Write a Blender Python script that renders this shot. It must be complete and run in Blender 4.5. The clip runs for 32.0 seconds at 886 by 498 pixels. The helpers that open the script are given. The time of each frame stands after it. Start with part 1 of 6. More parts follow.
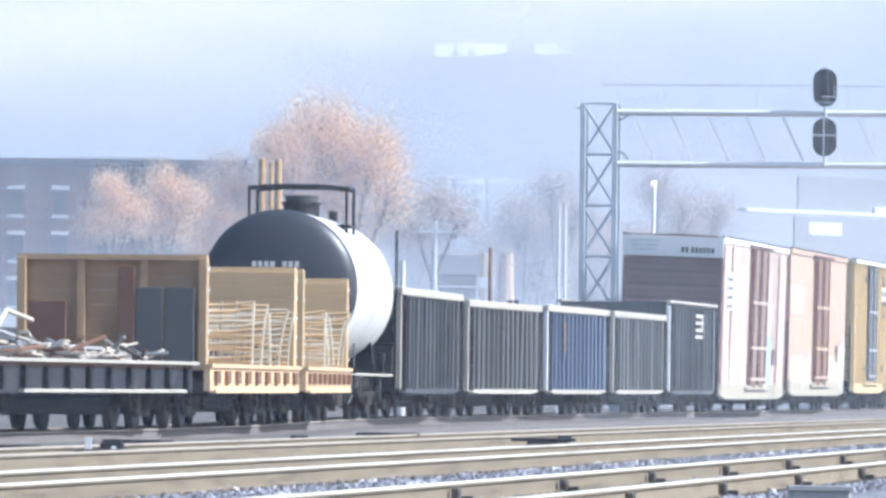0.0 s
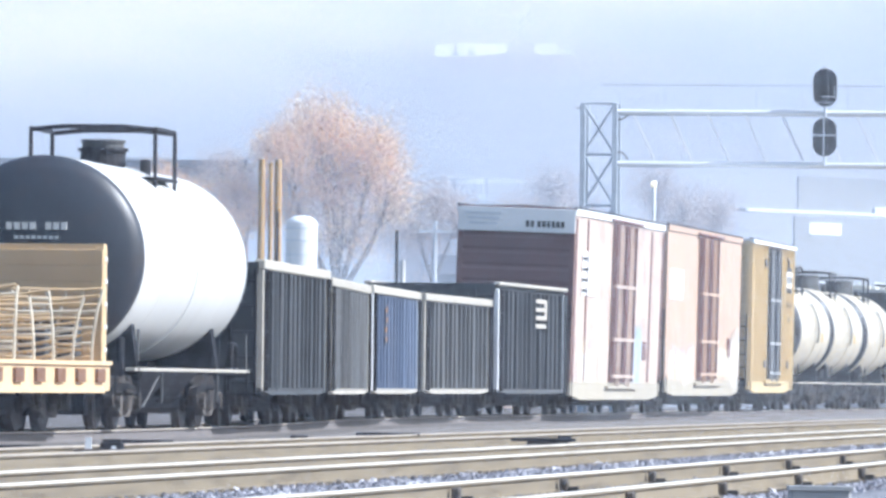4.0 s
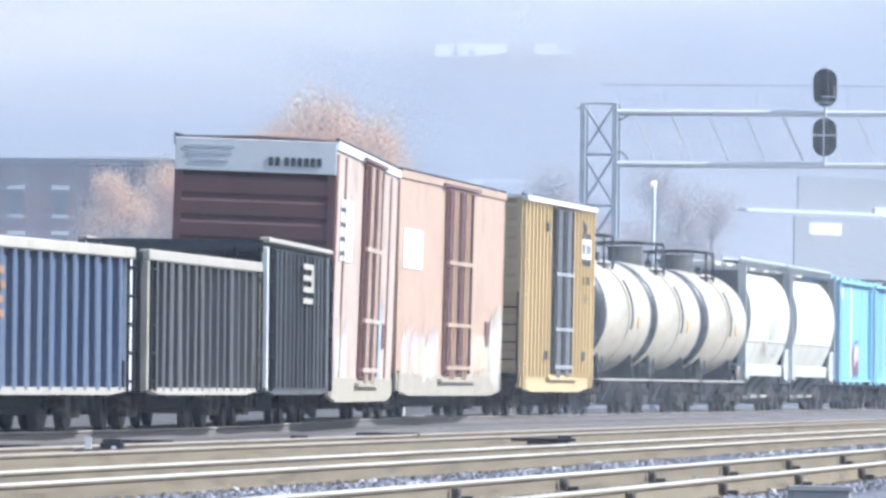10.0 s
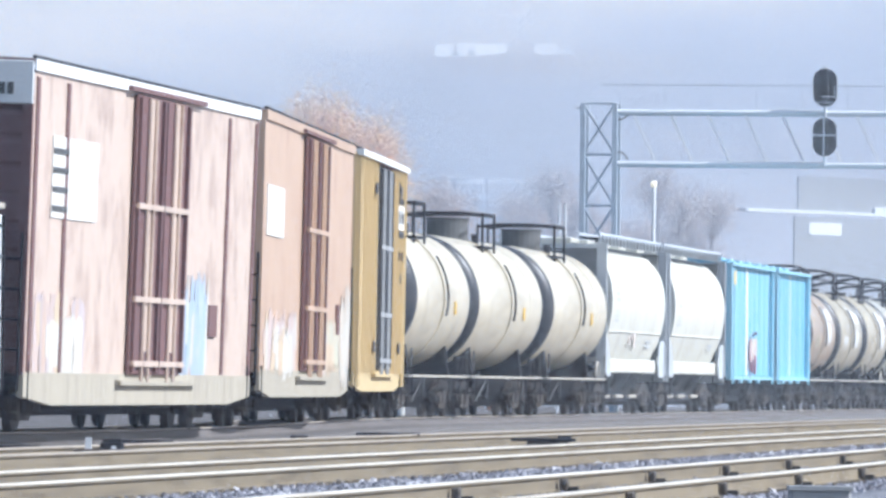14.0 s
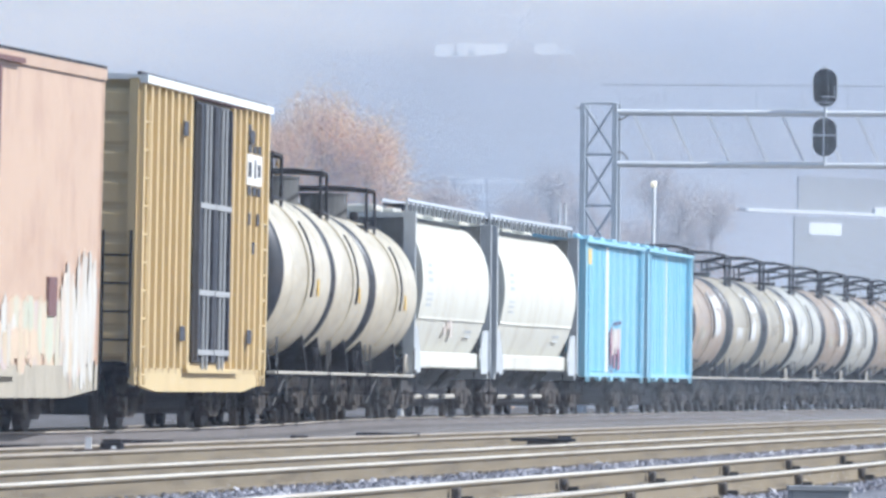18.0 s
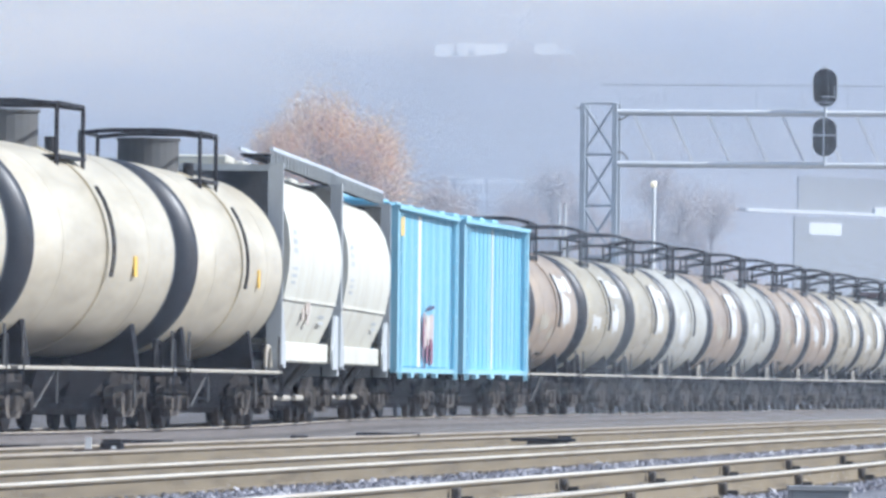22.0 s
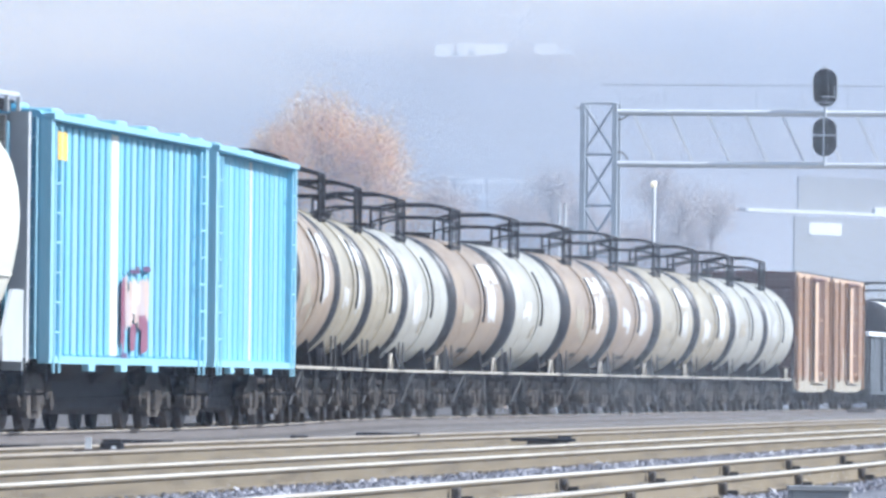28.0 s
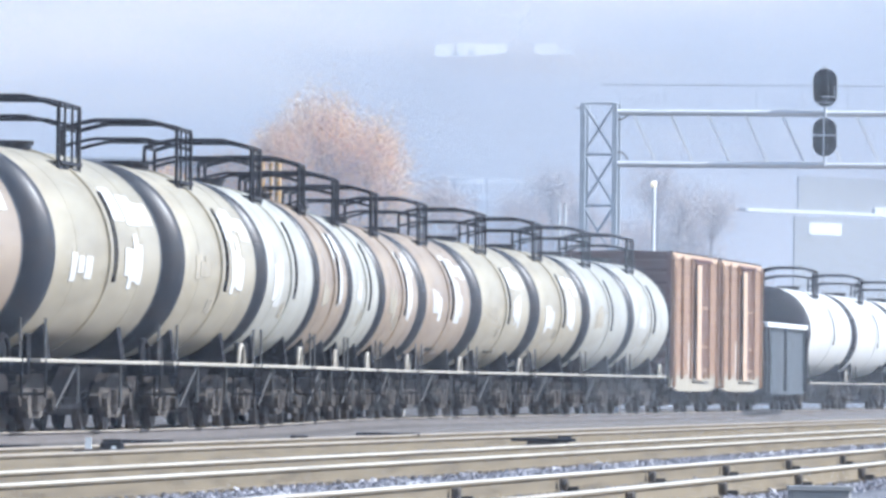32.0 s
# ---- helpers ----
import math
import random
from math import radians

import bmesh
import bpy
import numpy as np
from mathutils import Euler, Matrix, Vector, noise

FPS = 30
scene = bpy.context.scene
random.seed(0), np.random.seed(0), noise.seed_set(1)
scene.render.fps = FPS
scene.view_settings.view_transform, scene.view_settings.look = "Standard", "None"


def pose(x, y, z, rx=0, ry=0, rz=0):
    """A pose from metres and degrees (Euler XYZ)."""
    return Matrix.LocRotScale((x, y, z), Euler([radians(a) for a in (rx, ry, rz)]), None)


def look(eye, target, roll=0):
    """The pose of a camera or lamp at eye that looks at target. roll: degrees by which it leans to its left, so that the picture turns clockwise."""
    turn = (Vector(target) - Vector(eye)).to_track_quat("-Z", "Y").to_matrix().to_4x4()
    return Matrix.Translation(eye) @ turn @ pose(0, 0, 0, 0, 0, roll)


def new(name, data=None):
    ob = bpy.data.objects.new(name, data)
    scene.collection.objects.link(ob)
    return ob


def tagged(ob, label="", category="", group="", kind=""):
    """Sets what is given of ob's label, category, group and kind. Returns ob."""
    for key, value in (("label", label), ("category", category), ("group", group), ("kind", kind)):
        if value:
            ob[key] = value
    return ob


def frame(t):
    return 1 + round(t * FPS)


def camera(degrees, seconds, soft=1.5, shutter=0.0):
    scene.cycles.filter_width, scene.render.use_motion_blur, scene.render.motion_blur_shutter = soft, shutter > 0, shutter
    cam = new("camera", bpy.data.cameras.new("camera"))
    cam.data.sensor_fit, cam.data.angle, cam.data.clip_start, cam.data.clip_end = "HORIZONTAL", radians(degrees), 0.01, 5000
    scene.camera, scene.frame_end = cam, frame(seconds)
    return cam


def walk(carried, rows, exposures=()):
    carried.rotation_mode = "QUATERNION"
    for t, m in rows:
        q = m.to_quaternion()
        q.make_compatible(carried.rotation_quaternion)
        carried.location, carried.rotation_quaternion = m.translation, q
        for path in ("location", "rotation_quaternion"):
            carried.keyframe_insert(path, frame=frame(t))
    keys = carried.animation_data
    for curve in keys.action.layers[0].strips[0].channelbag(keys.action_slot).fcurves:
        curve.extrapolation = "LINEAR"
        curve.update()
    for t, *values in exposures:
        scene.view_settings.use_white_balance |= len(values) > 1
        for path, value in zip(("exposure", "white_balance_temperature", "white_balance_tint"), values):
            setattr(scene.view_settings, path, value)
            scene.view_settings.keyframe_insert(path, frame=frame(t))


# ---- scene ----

# ---- camera: a tripod far down the line, long lens ----
EYE = Vector((0.0, 0.0, 0.75))
cam = camera(6.433, 32.0, soft=3.0)
AIM = look(EYE, (0.0, 1000.0, 0.75 + 1000.0 * math.tan(radians(0.982))), 0.6233)
walk(cam, [(0.0, AIM), (32.0, AIM)], [(t, e, k, 10.0) for t, e, k in ((0.0, 0.60, 5480), (3.0, 0.62, 5480), (6.0, 0.54, 5480), (13.0, 0.34, 5500), (17.0, 0.20, 5560), (23.0, 0.16, 5560), (28.0, 0.34, 5480), (32.0, 0.42, 5480))])

# ---- world, sun, exposure ----
SUN_DIR = Vector((0.75, -0.13, 0.64)).normalized()
world = bpy.data.worlds.new("sky")
scene.world = world
world.use_nodes = True
wn = world.node_tree.nodes
sky = wn.new("ShaderNodeTexSky")
sky.sky_type, sky.sun_disc = "NISHITA", False
sky.sun_elevation = math.asin(SUN_DIR.z)
sky.sun_rotation = math.atan2(SUN_DIR.x, SUN_DIR.y)
sky.dust_density, sky.air_density = 2.0, 1.3
wn["Background"].inputs["Strength"].default_value = 0.10
world.node_tree.links.new(sky.outputs[0], wn["Background"].inputs[0])
sun = new("sun", bpy.data.lights.new("sun", "SUN"))
sun.data.energy, sun.data.angle, sun.data.color = 5.0, radians(0.7), (1.0, 0.94, 0.85)
sun.matrix_world = look(SUN_DIR * 100, (0, 0, 0))


# ---- materials ----
def lin(h):
    """sRGB hex to linear."""
    return tuple(((int(h[i:i + 2], 16) / 255 + 0.055) / 1.055) ** 2.4 if int(h[i:i + 2], 16) > 10 else int(h[i:i + 2], 16) / 255 / 12.92 for i in (0, 2, 4))


def paint(name, base, rough=0.6, metal=0.0, dirt=(0.12, 0.09, 0.07), amount=0.35, scale=0.9, stretch=(1, 1, 1), bump=0.15, vary=0.12, grain=22.0, spec=0.5, edge=(0.48, 0.78)):
    """Weathered surface: base colour, large stains, fine grain, a little relief."""
    m = bpy.data.materials.new(name)
    m.use_nodes = True
    nt = m.node_tree
    n, l = nt.nodes, nt.links
    b = n["Principled BSDF"]
    b.inputs["Roughness"].default_value, b.inputs["Metallic"].default_value = rough, metal
    b.inputs["Specular IOR Level"].default_value = spec
    tc, mp = n.new("ShaderNodeTexCoord"), n.new("ShaderNodeMapping")
    mp.inputs["Scale"].default_value = stretch
    l.new(tc.outputs["Object"], mp.inputs[0])
    big, fine = n.new("ShaderNodeTexNoise"), n.new("ShaderNodeTexNoise")
    big.inputs["Scale"].default_value, big.inputs["Detail"].default_value, big.inputs["Roughness"].default_value = scale, 6, 0.65
    fine.inputs["Scale"].default_value, fine.inputs["Detail"].default_value = grain, 3
    l.new(mp.outputs[0], big.inputs[0])
    l.new(tc.outputs["Object"], fine.inputs[0])
    ramp = n.new("ShaderNodeValToRGB")
    ramp.color_ramp.elements[0].position, ramp.color_ramp.elements[1].position = edge
    l.new(big.outputs[0], ramp.inputs[0])
    mul = n.new("ShaderNodeMath")
    mul.operation = "MULTIPLY"
    mul.inputs[1].default_value = amount
    l.new(ramp.outputs[0], mul.inputs[0])
    mix = n.new("ShaderNodeMix")
    mix.data_type = "RGBA"
    mix.inputs[6].default_value, mix.inputs[7].default_value = (*base, 1), (*dirt, 1)
    l.new(mul.outputs[0], mix.inputs[0])
    info = n.new("ShaderNodeObjectInfo")
    hsv, add = n.new("ShaderNodeHueSaturation"), n.new("ShaderNodeMath")
    grainy = n.new("ShaderNodeMath")
    grainy.operation = "MULTIPLY_ADD"
    grainy.inputs[1].default_value, grainy.inputs[2].default_value = vary, 1.0 - vary
    l.new(fine.outputs[0], grainy.inputs[0])
    add.operation = "MULTIPLY_ADD"
    add.inputs[1].default_value = vary
    l.new(info.outputs["Random"], add.inputs[0])
    l.new(grainy.outputs[0], add.inputs[2])
    l.new(add.outputs[0], hsv.inputs["Value"])
    l.new(mix.outputs[2], hsv.inputs["Color"])
    l.new(hsv.outputs[0], b.inputs["Base Color"])
    if bump:
        bp = n.new("ShaderNodeBump")
        bp.inputs["Strength"].default_value, bp.inputs["Distance"].default_value = bump, 0.02
        l.new(fine.outputs[0], bp.inputs["Height"])
        l.new(bp.outputs[0], b.inputs["Normal"])
    return m


STREAK = (2.0, 2.0, 0.25)
M = dict(
    steel=paint("dark_steel", (0.022, 0.022, 0.026), 0.65, dirt=(0.05, 0.043, 0.036), amount=0.5, scale=3, spec=0.1),
    wheel=paint("wheel_steel", (0.045, 0.04, 0.038), 0.6, 0.1, amount=0.5, scale=4, spec=0.2),
    black=paint("black_paint", (0.028, 0.029, 0.036), 0.6, amount=0.3, spec=0.25),
    head_black=paint("weathered_gloss_black", (0.040, 0.045, 0.056), 0.42, amount=0.4, scale=1.5, bump=0.03),
    silver=paint("galvanised_steel", (0.68, 0.73, 0.79), 0.5, 0.25, dirt=(0.2, 0.2, 0.2), amount=0.3, scale=2),
    rail_web=paint("rusty_rail", (0.24, 0.20, 0.14), 0.8, dirt=(0.085, 0.07, 0.055), amount=1.0, scale=1.6, stretch=(2.5, 0.12, 9), spec=0.2),
    # Polished railhead; its pale base colour also holds the sun's gleam.
    rail_head=paint("railhead_painted_gleam", (0.82, 0.77, 0.66), 0.5, 0.25, dirt=(0.36, 0.29, 0.20), amount=0.9, scale=0.35, stretch=(1, 0.5, 1)),
    rail_dull=paint("dull_railhead", (0.52, 0.46, 0.38), 0.6, 0.2, dirt=(0.25, 0.19, 0.14), amount=0.7, scale=0.4, stretch=(1, 0.5, 1)),
    # Rusty rail of the train's track, darkened to hold the train's shadow.
    rail_shaded=paint("shaded_rusty_rail", (0.17, 0.155, 0.15), 0.85, dirt=(0.09, 0.08, 0.078), amount=0.8, scale=1.6, stretch=(2.5, 0.12, 9), spec=0.2),
    ballast=paint("grey_ballast", (0.175, 0.18, 0.20), 0.95, dirt=(0.08, 0.08, 0.09), amount=0.8, scale=1.7, bump=0.9, vary=0.5, grain=9, spec=0.1),
    dirt=paint("cinder_ground", (0.15, 0.14, 0.135), 0.95, dirt=(0.085, 0.08, 0.08), amount=0.7, scale=0.6, bump=0.8, vary=0.4, grain=7, spec=0.1),
    tie=paint("weathered_timber", (0.17, 0.14, 0.115), 0.9, dirt=(0.05, 0.04, 0.035), amount=0.6, scale=3, stretch=(0.4, 3, 1)),
    white_box=paint("chalky_white_pink_paint", (0.62, 0.495, 0.41), 0.42, dirt=(0.27, 0.17, 0.13), amount=1.0, scale=1.7, stretch=(1, 1, 0.6), grain=5, vary=0.2),
    peach=paint("faded_peach_paint", (0.56, 0.40, 0.285), 0.42, dirt=(0.42, 0.26, 0.18), amount=1.0, scale=1.7, stretch=(1, 1, 0.5), grain=5, vary=0.16),
    brown=paint("oxide_brown_paint", (0.18, 0.098, 0.095), 0.65, dirt=(0.09, 0.06, 0.06), amount=0.5, stretch=STREAK),
    end_white=paint("fresh_white_end_band", (0.92, 0.94, 0.96), 0.3, dirt=(0.6, 0.62, 0.64), amount=0.3, scale=2.5),
    capwhite=paint("white_roof_band", (0.84, 0.86, 0.88), 0.55, dirt=(0.5, 0.5, 0.5), amount=0.25),
    sillwhite=paint("dusty_cream_sill", (0.44, 0.40, 0.32), 0.7, dirt=(0.20, 0.16, 0.13), amount=0.75, scale=1.6, stretch=STREAK),
    yellow=paint("faded_yellow_paint", (0.63, 0.495, 0.27), 0.6, dirt=(0.40, 0.29, 0.15), amount=0.45, stretch=STREAK),
    door_black=paint("sooty_black_door", (0.055, 0.06, 0.075), 0.6, dirt=(0.25, 0.22, 0.2), amount=0.35, scale=2, stretch=STREAK),
    gon_dark=paint("dark_grey_green_paint", (0.054, 0.059, 0.065), 0.7, dirt=(0.10, 0.088, 0.078), amount=0.35, stretch=STREAK),
    gon_grey=paint("grey_paint", (0.092, 0.096, 0.10), 0.7, dirt=(0.16, 0.13, 0.11), amount=0.45, stretch=STREAK),
    gon_blue=paint("blue_paint", (0.10, 0.132, 0.205), 0.65, dirt=(0.16, 0.14, 0.14), amount=0.35, stretch=STREAK),
    gon_steel=paint("blue_grey_paint", (0.085, 0.10, 0.115), 0.7, dirt=(0.13, 0.12, 0.11), amount=0.4, stretch=STREAK),
    chord=paint("dusty_pale_steel", (0.46, 0.43, 0.37), 0.75, dirt=(0.24, 0.2, 0.17), amount=0.55, scale=2.2),
    tank_silver=paint("dusty_silver_tank_paint", (0.62, 0.56, 0.43), 0.40, 0.3, dirt=(0.31, 0.265, 0.19), amount=0.9, scale=1.1, stretch=(0.85, 0.17, 0.85), bump=0.0, vary=0.08, grain=3.0, edge=(0.36, 0.70)),
    tank_bright=paint("bright_silver_tank_paint", (0.83, 0.755, 0.60), 0.40, 0.33, dirt=(0.40, 0.335, 0.225), amount=0.9, scale=1.1, stretch=(0.85, 0.17, 0.85), bump=0.0, vary=0.08, grain=3.0, edge=(0.38, 0.74)),
    tank_beige=paint("stained_beige_tank_paint", (0.58, 0.47, 0.355), 0.40, 0.35, dirt=(0.26, 0.19, 0.14), amount=0.9, scale=1.1, stretch=(0.85, 0.17, 0.85), bump=0.0, vary=0.08, grain=3.0, edge=(0.36, 0.70)),
    tank_pale=paint("pale_grey_tank_paint", (0.66, 0.65, 0.585), 0.42, 0.3, dirt=(0.32, 0.29, 0.23), amount=0.85, scale=1.1, stretch=(0.85, 0.17, 0.85), bump=0.0, vary=0.08, grain=3.0, edge=(0.38, 0.74)),
    tank_white=paint("white_tank_paint", (0.78, 0.78, 0.76), 0.4, dirt=(0.5, 0.46, 0.4), amount=0.3, scale=0.8, bump=0.05),
    hopper=paint("off_white_hopper_paint", (0.71, 0.70, 0.62), 0.5, dirt=(0.40, 0.34, 0.25), amount=0.7, stretch=STREAK),
    hopper_end=paint("light_grey_steel", (0.50, 0.53, 0.55), 0.6, amount=0.3),
    blue=paint("sky_blue_paint", (0.22, 0.505, 0.67), 0.55, dirt=(0.18, 0.43, 0.58), amount=0.4, stretch=STREAK),
    blue_pale=paint("chalked_pale_blue_paint", (0.32, 0.58, 0.71), 0.6, dirt=(0.3, 0.5, 0.6), amount=0.3),
    redbox=paint("red_oxide_paint", (0.33, 0.205, 0.125), 0.7, dirt=(0.17, 0.10, 0.07), amount=0.75, stretch=STREAK),
    salmon=paint("salmon_primer", (0.62, 0.45, 0.32), 0.7, dirt=(0.30, 0.19, 0.12), amount=0.6, stretch=STREAK),
    flat_yellow=paint("yellow_flatcar_paint", (0.68, 0.50, 0.29), 0.6, dirt=(0.40, 0.24, 0.15), amount=0.5, scale=2),
    board=paint("tan_bulkhead_boards", (0.60, 0.44, 0.25), 0.75, dirt=(0.45, 0.31, 0.17), amount=0.4, scale=1.3),
    board_rust=paint("rusty_brown_boards", (0.52, 0.36, 0.205), 0.8, dirt=(0.27, 0.175, 0.11), amount=0.6, scale=1.1),
    rust=paint("rust_brown", (0.19, 0.10, 0.06), 0.85, dirt=(0.08, 0.05, 0.04), amount=0.5, scale=2),
    scrap=paint("pale_scrap_steel", (0.66, 0.60, 0.48), 0.6, 0.2, dirt=(0.25, 0.17, 0.1), amount=0.5, scale=3),
    white=paint("white_lettering", (0.74, 0.73, 0.70), 0.6, amount=0.1, bump=0),
    graf_blue=paint("pale_blue_spray_paint", (0.40, 0.50, 0.62), 0.6, dirt=(0.60, 0.60, 0.60), amount=0.8, scale=3),
    graf_white=paint("chalky_white_spray_paint", (0.62, 0.60, 0.55), 0.6, dirt=(0.52, 0.42, 0.31), amount=0.95, scale=2.5, stretch=STREAK),
    graf_pale=paint("washed_out_spray_paint", (0.50, 0.45, 0.48), 0.6, dirt=(0.60, 0.44, 0.33), amount=0.9, scale=2.5, stretch=STREAK, edge=(0.40, 0.62)),
    graf_green=paint("pale_green_spray_paint", (0.50, 0.54, 0.43), 0.6, dirt=(0.60, 0.46, 0.35), amount=0.9, scale=2.5, stretch=STREAK, edge=(0.40, 0.62)),
    gold_pale=paint("pale_yellow_spray_paint", (0.60, 0.52, 0.36), 0.6, dirt=(0.60, 0.44, 0.34), amount=0.9, scale=3, stretch=STREAK, edge=(0.38, 0.6)),
    graf_maroon=paint("maroon_spray_paint", (0.24, 0.09, 0.14), 0.6, dirt=(0.42, 0.3, 0.4), amount=0.5, scale=5),
    graf_dark=paint("dark_violet_spray_paint", (0.10, 0.06, 0.14), 0.6, dirt=(0.3, 0.2, 0.3), amount=0.4, scale=5),
    orange=paint("faded_orange_lettering", (0.36, 0.22, 0.13), 0.6, bump=0),
    gold=paint("yellow_decal", (0.75, 0.5, 0.1), 0.6, bump=0),
    wood=paint("sunlit_pole_timber", (0.50, 0.33, 0.15), 0.8, dirt=(0.3, 0.17, 0.08), amount=0.5, scale=1, stretch=(4, 4, 0.5)),
    brick=paint("red_brown_brick", (0.27, 0.155, 0.13), 0.9, dirt=(0.16, 0.11, 0.10), amount=0.5, scale=0.3),
    slate=paint("dark_roofing", (0.09, 0.09, 0.11), 0.8),
    trimwhite=paint("pale_stone_trim", (0.88, 0.88, 0.87), 0.7, amount=0.15),
    pane=paint("window_glass", (0.06, 0.07, 0.08), 0.12, bump=0),
    bark=paint("grey_bark", (0.22, 0.17, 0.14), 0.9, scale=3),
    # Lighter bark, used for the far trees in the mist.
    bark_pale=paint("pale_toned_bark", (0.38, 0.32, 0.28), 0.9, scale=3),
    concrete=paint("grey_concrete", (0.35, 0.36, 0.37), 0.85, amount=0.3),
    roof_pale=paint("pale_metal_roof", (0.84, 0.86, 0.87), 0.5, amount=0.15),
    # Woods lightened towards the mist, so part of the haze is base colour.
    woods=paint("mist_paled_woods", (0.27, 0.24, 0.235), 0.95, dirt=(0.34, 0.29, 0.26), amount=0.7, scale=0.05, bump=0, vary=0.3, grain=0.4),
    shed_wall=paint("grey_sheet_cladding", (0.31, 0.315, 0.32), 0.8, amount=0.3),
    coal=paint("coal_load", (0.03, 0.03, 0.032), 0.7, bump=1.0, grain=6),
)


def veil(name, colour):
    """Half diffuse, half translucent colour, for haze strips and leaves."""
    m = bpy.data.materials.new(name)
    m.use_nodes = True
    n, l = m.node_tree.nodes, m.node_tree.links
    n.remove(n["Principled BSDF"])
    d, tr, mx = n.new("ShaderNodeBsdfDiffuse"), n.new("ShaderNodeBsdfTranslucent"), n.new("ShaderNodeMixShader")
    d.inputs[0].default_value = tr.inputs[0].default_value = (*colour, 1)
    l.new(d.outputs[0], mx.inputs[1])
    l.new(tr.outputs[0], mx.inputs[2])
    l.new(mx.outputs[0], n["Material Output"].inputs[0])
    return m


def foliage(name, dark, pale):
    """Thin leaves: light passes through them, and each has its own tone."""
    m = veil(name, dark)
    n, l = m.node_tree.nodes, m.node_tree.links
    g, r = n.new("ShaderNodeNewGeometry"), n.new("ShaderNodeValToRGB")
    r.color_ramp.elements[0].color, r.color_ramp.elements[1].color = (*dark, 1), (*pale, 1)
    l.new(g.outputs["Random Per Island"], r.inputs[0])
    for q in n:
        if q.type in ("BSDF_DIFFUSE", "BSDF_TRANSLUCENT"):
            l.new(r.outputs[0], q.inputs[0])
    return m


M["leaf"] = foliage("russet_autumn_leaves", (0.88, 0.53, 0.33), (1.0, 0.86, 0.54))
M["leaf_dull"] = foliage("dull_brown_leaves", (0.60, 0.47, 0.40), (0.76, 0.62, 0.52))
M["lantern"] = paint("lit_lantern_glass", (0.9, 0.85, 0.7), 0.3, bump=0)
M["lantern"].node_tree.nodes["Principled BSDF"].inputs["Emission Color"].default_value = (1.0, 0.82, 0.5, 1)
M["lantern"].node_tree.nodes["Principled BSDF"].inputs["Emission Strength"].default_value = 0.8
# Pale blue tone for the strips that stand in for haze.
M["mist"] = veil("haze_strips", (0.79, 0.87, 1.0))
# Warmer, brighter strip tone that lightens the top of the sky.
M["cloud"] = veil("warm_bright_haze_strips", (1.0, 0.94, 0.88))


# ---- mesh helpers ----
def box(bm, cx, cy, cz, sx, sy, sz, m=None, bevel=0.0):
    r = bmesh.ops.create_cube(bm, size=1.0, matrix=(m or Matrix()) @ Matrix.Translation((cx, cy, cz)) @ Matrix.Diagonal((sx, sy, sz, 1)))
    if bevel:
        edges = list({e for v in r["verts"] for e in v.link_edges})
        bmesh.ops.bevel(bm, geom=edges, offset=bevel, segments=1, affect="EDGES")
    return r["verts"]


def rod(bm, a, b, r, seg=8, r2=None):
    a, b = Vector(a), Vector(b)
    d = b - a
    q = d.to_track_quat("Z", "Y").to_matrix().to_4x4()
    bmesh.ops.create_cone(bm, cap_ends=True, segments=seg, radius1=r, radius2=r if r2 is None else r2, depth=d.length, matrix=Matrix.Translation((a + b) / 2) @ q)


def tube(bm, pts, r, seg=6):
    """One bent pipe along the points."""
    rings = []
    for i, p in enumerate(pts):
        d = (pts[min(i + 1, len(pts) - 1)] - pts[max(i - 1, 0)]).normalized()
        u = d.cross(Vector((0.31, 0.95, 0.05)) if abs(d.y) < 0.9 else Vector((1, 0, 0))).normalized()
        v = d.cross(u)
        rings.append([bm.verts.new(p + (u * math.cos(2 * math.pi * k / seg) + v * math.sin(2 * math.pi * k / seg)) * r) for k in range(seg)])
    for a, b in zip(rings, rings[1:]):
        for k in range(seg):
            bm.faces.new((a[k], a[(k + 1) % seg], b[(k + 1) % seg], b[k]))
    bm.faces.new(rings[0]), bm.faces.new(rings[-1])
    bmesh.ops.recalc_face_normals(bm, faces=bm.faces[:])


def prism(bm, pts, y0, y1):
    """Closed outline of (x, z) run along y."""
    lo = [bm.verts.new((x, y0, z)) for x, z in pts]
    hi = [bm.verts.new((x, y1, z)) for x, z in pts]
    k = len(pts)
    for i in range(k):
        bm.faces.new((lo[i], lo[(i + 1) % k], hi[(i + 1) % k], hi[i]))
    bm.faces.new(lo[::-1])
    bm.faces.new(hi)
    bmesh.ops.recalc_face_normals(bm, faces=bm.faces[:])


def lathe(bm, prof, seg=40, z=0.0):
    """Profile of (y, radius) turned about the y axis at height z."""
    rings = []
    for y, r in prof:
        rings.append([bm.verts.new((r * math.cos(2 * math.pi * i / seg), y, z + r * math.sin(2 * math.pi * i / seg))) for i in range(seg)])
    for a, b in zip(rings, rings[1:]):
        for i in range(seg):
            bm.faces.new((a[i], a[(i + 1) % seg], b[(i + 1) % seg], b[i]))
    bm.faces.new(rings[0])
    bm.faces.new(rings[-1][::-1])
    bmesh.ops.recalc_face_normals(bm, faces=bm.faces[:])


def mesh(name, bm, material, smooth=False):
    me = bpy.data.meshes.new(name)
    bm.to_mesh(me)
    bm.free()
    me.materials.append(material)
    if smooth:
        me.shade_smooth()
        me.set_sharp_from_angle(angle=radians(35))
    return me


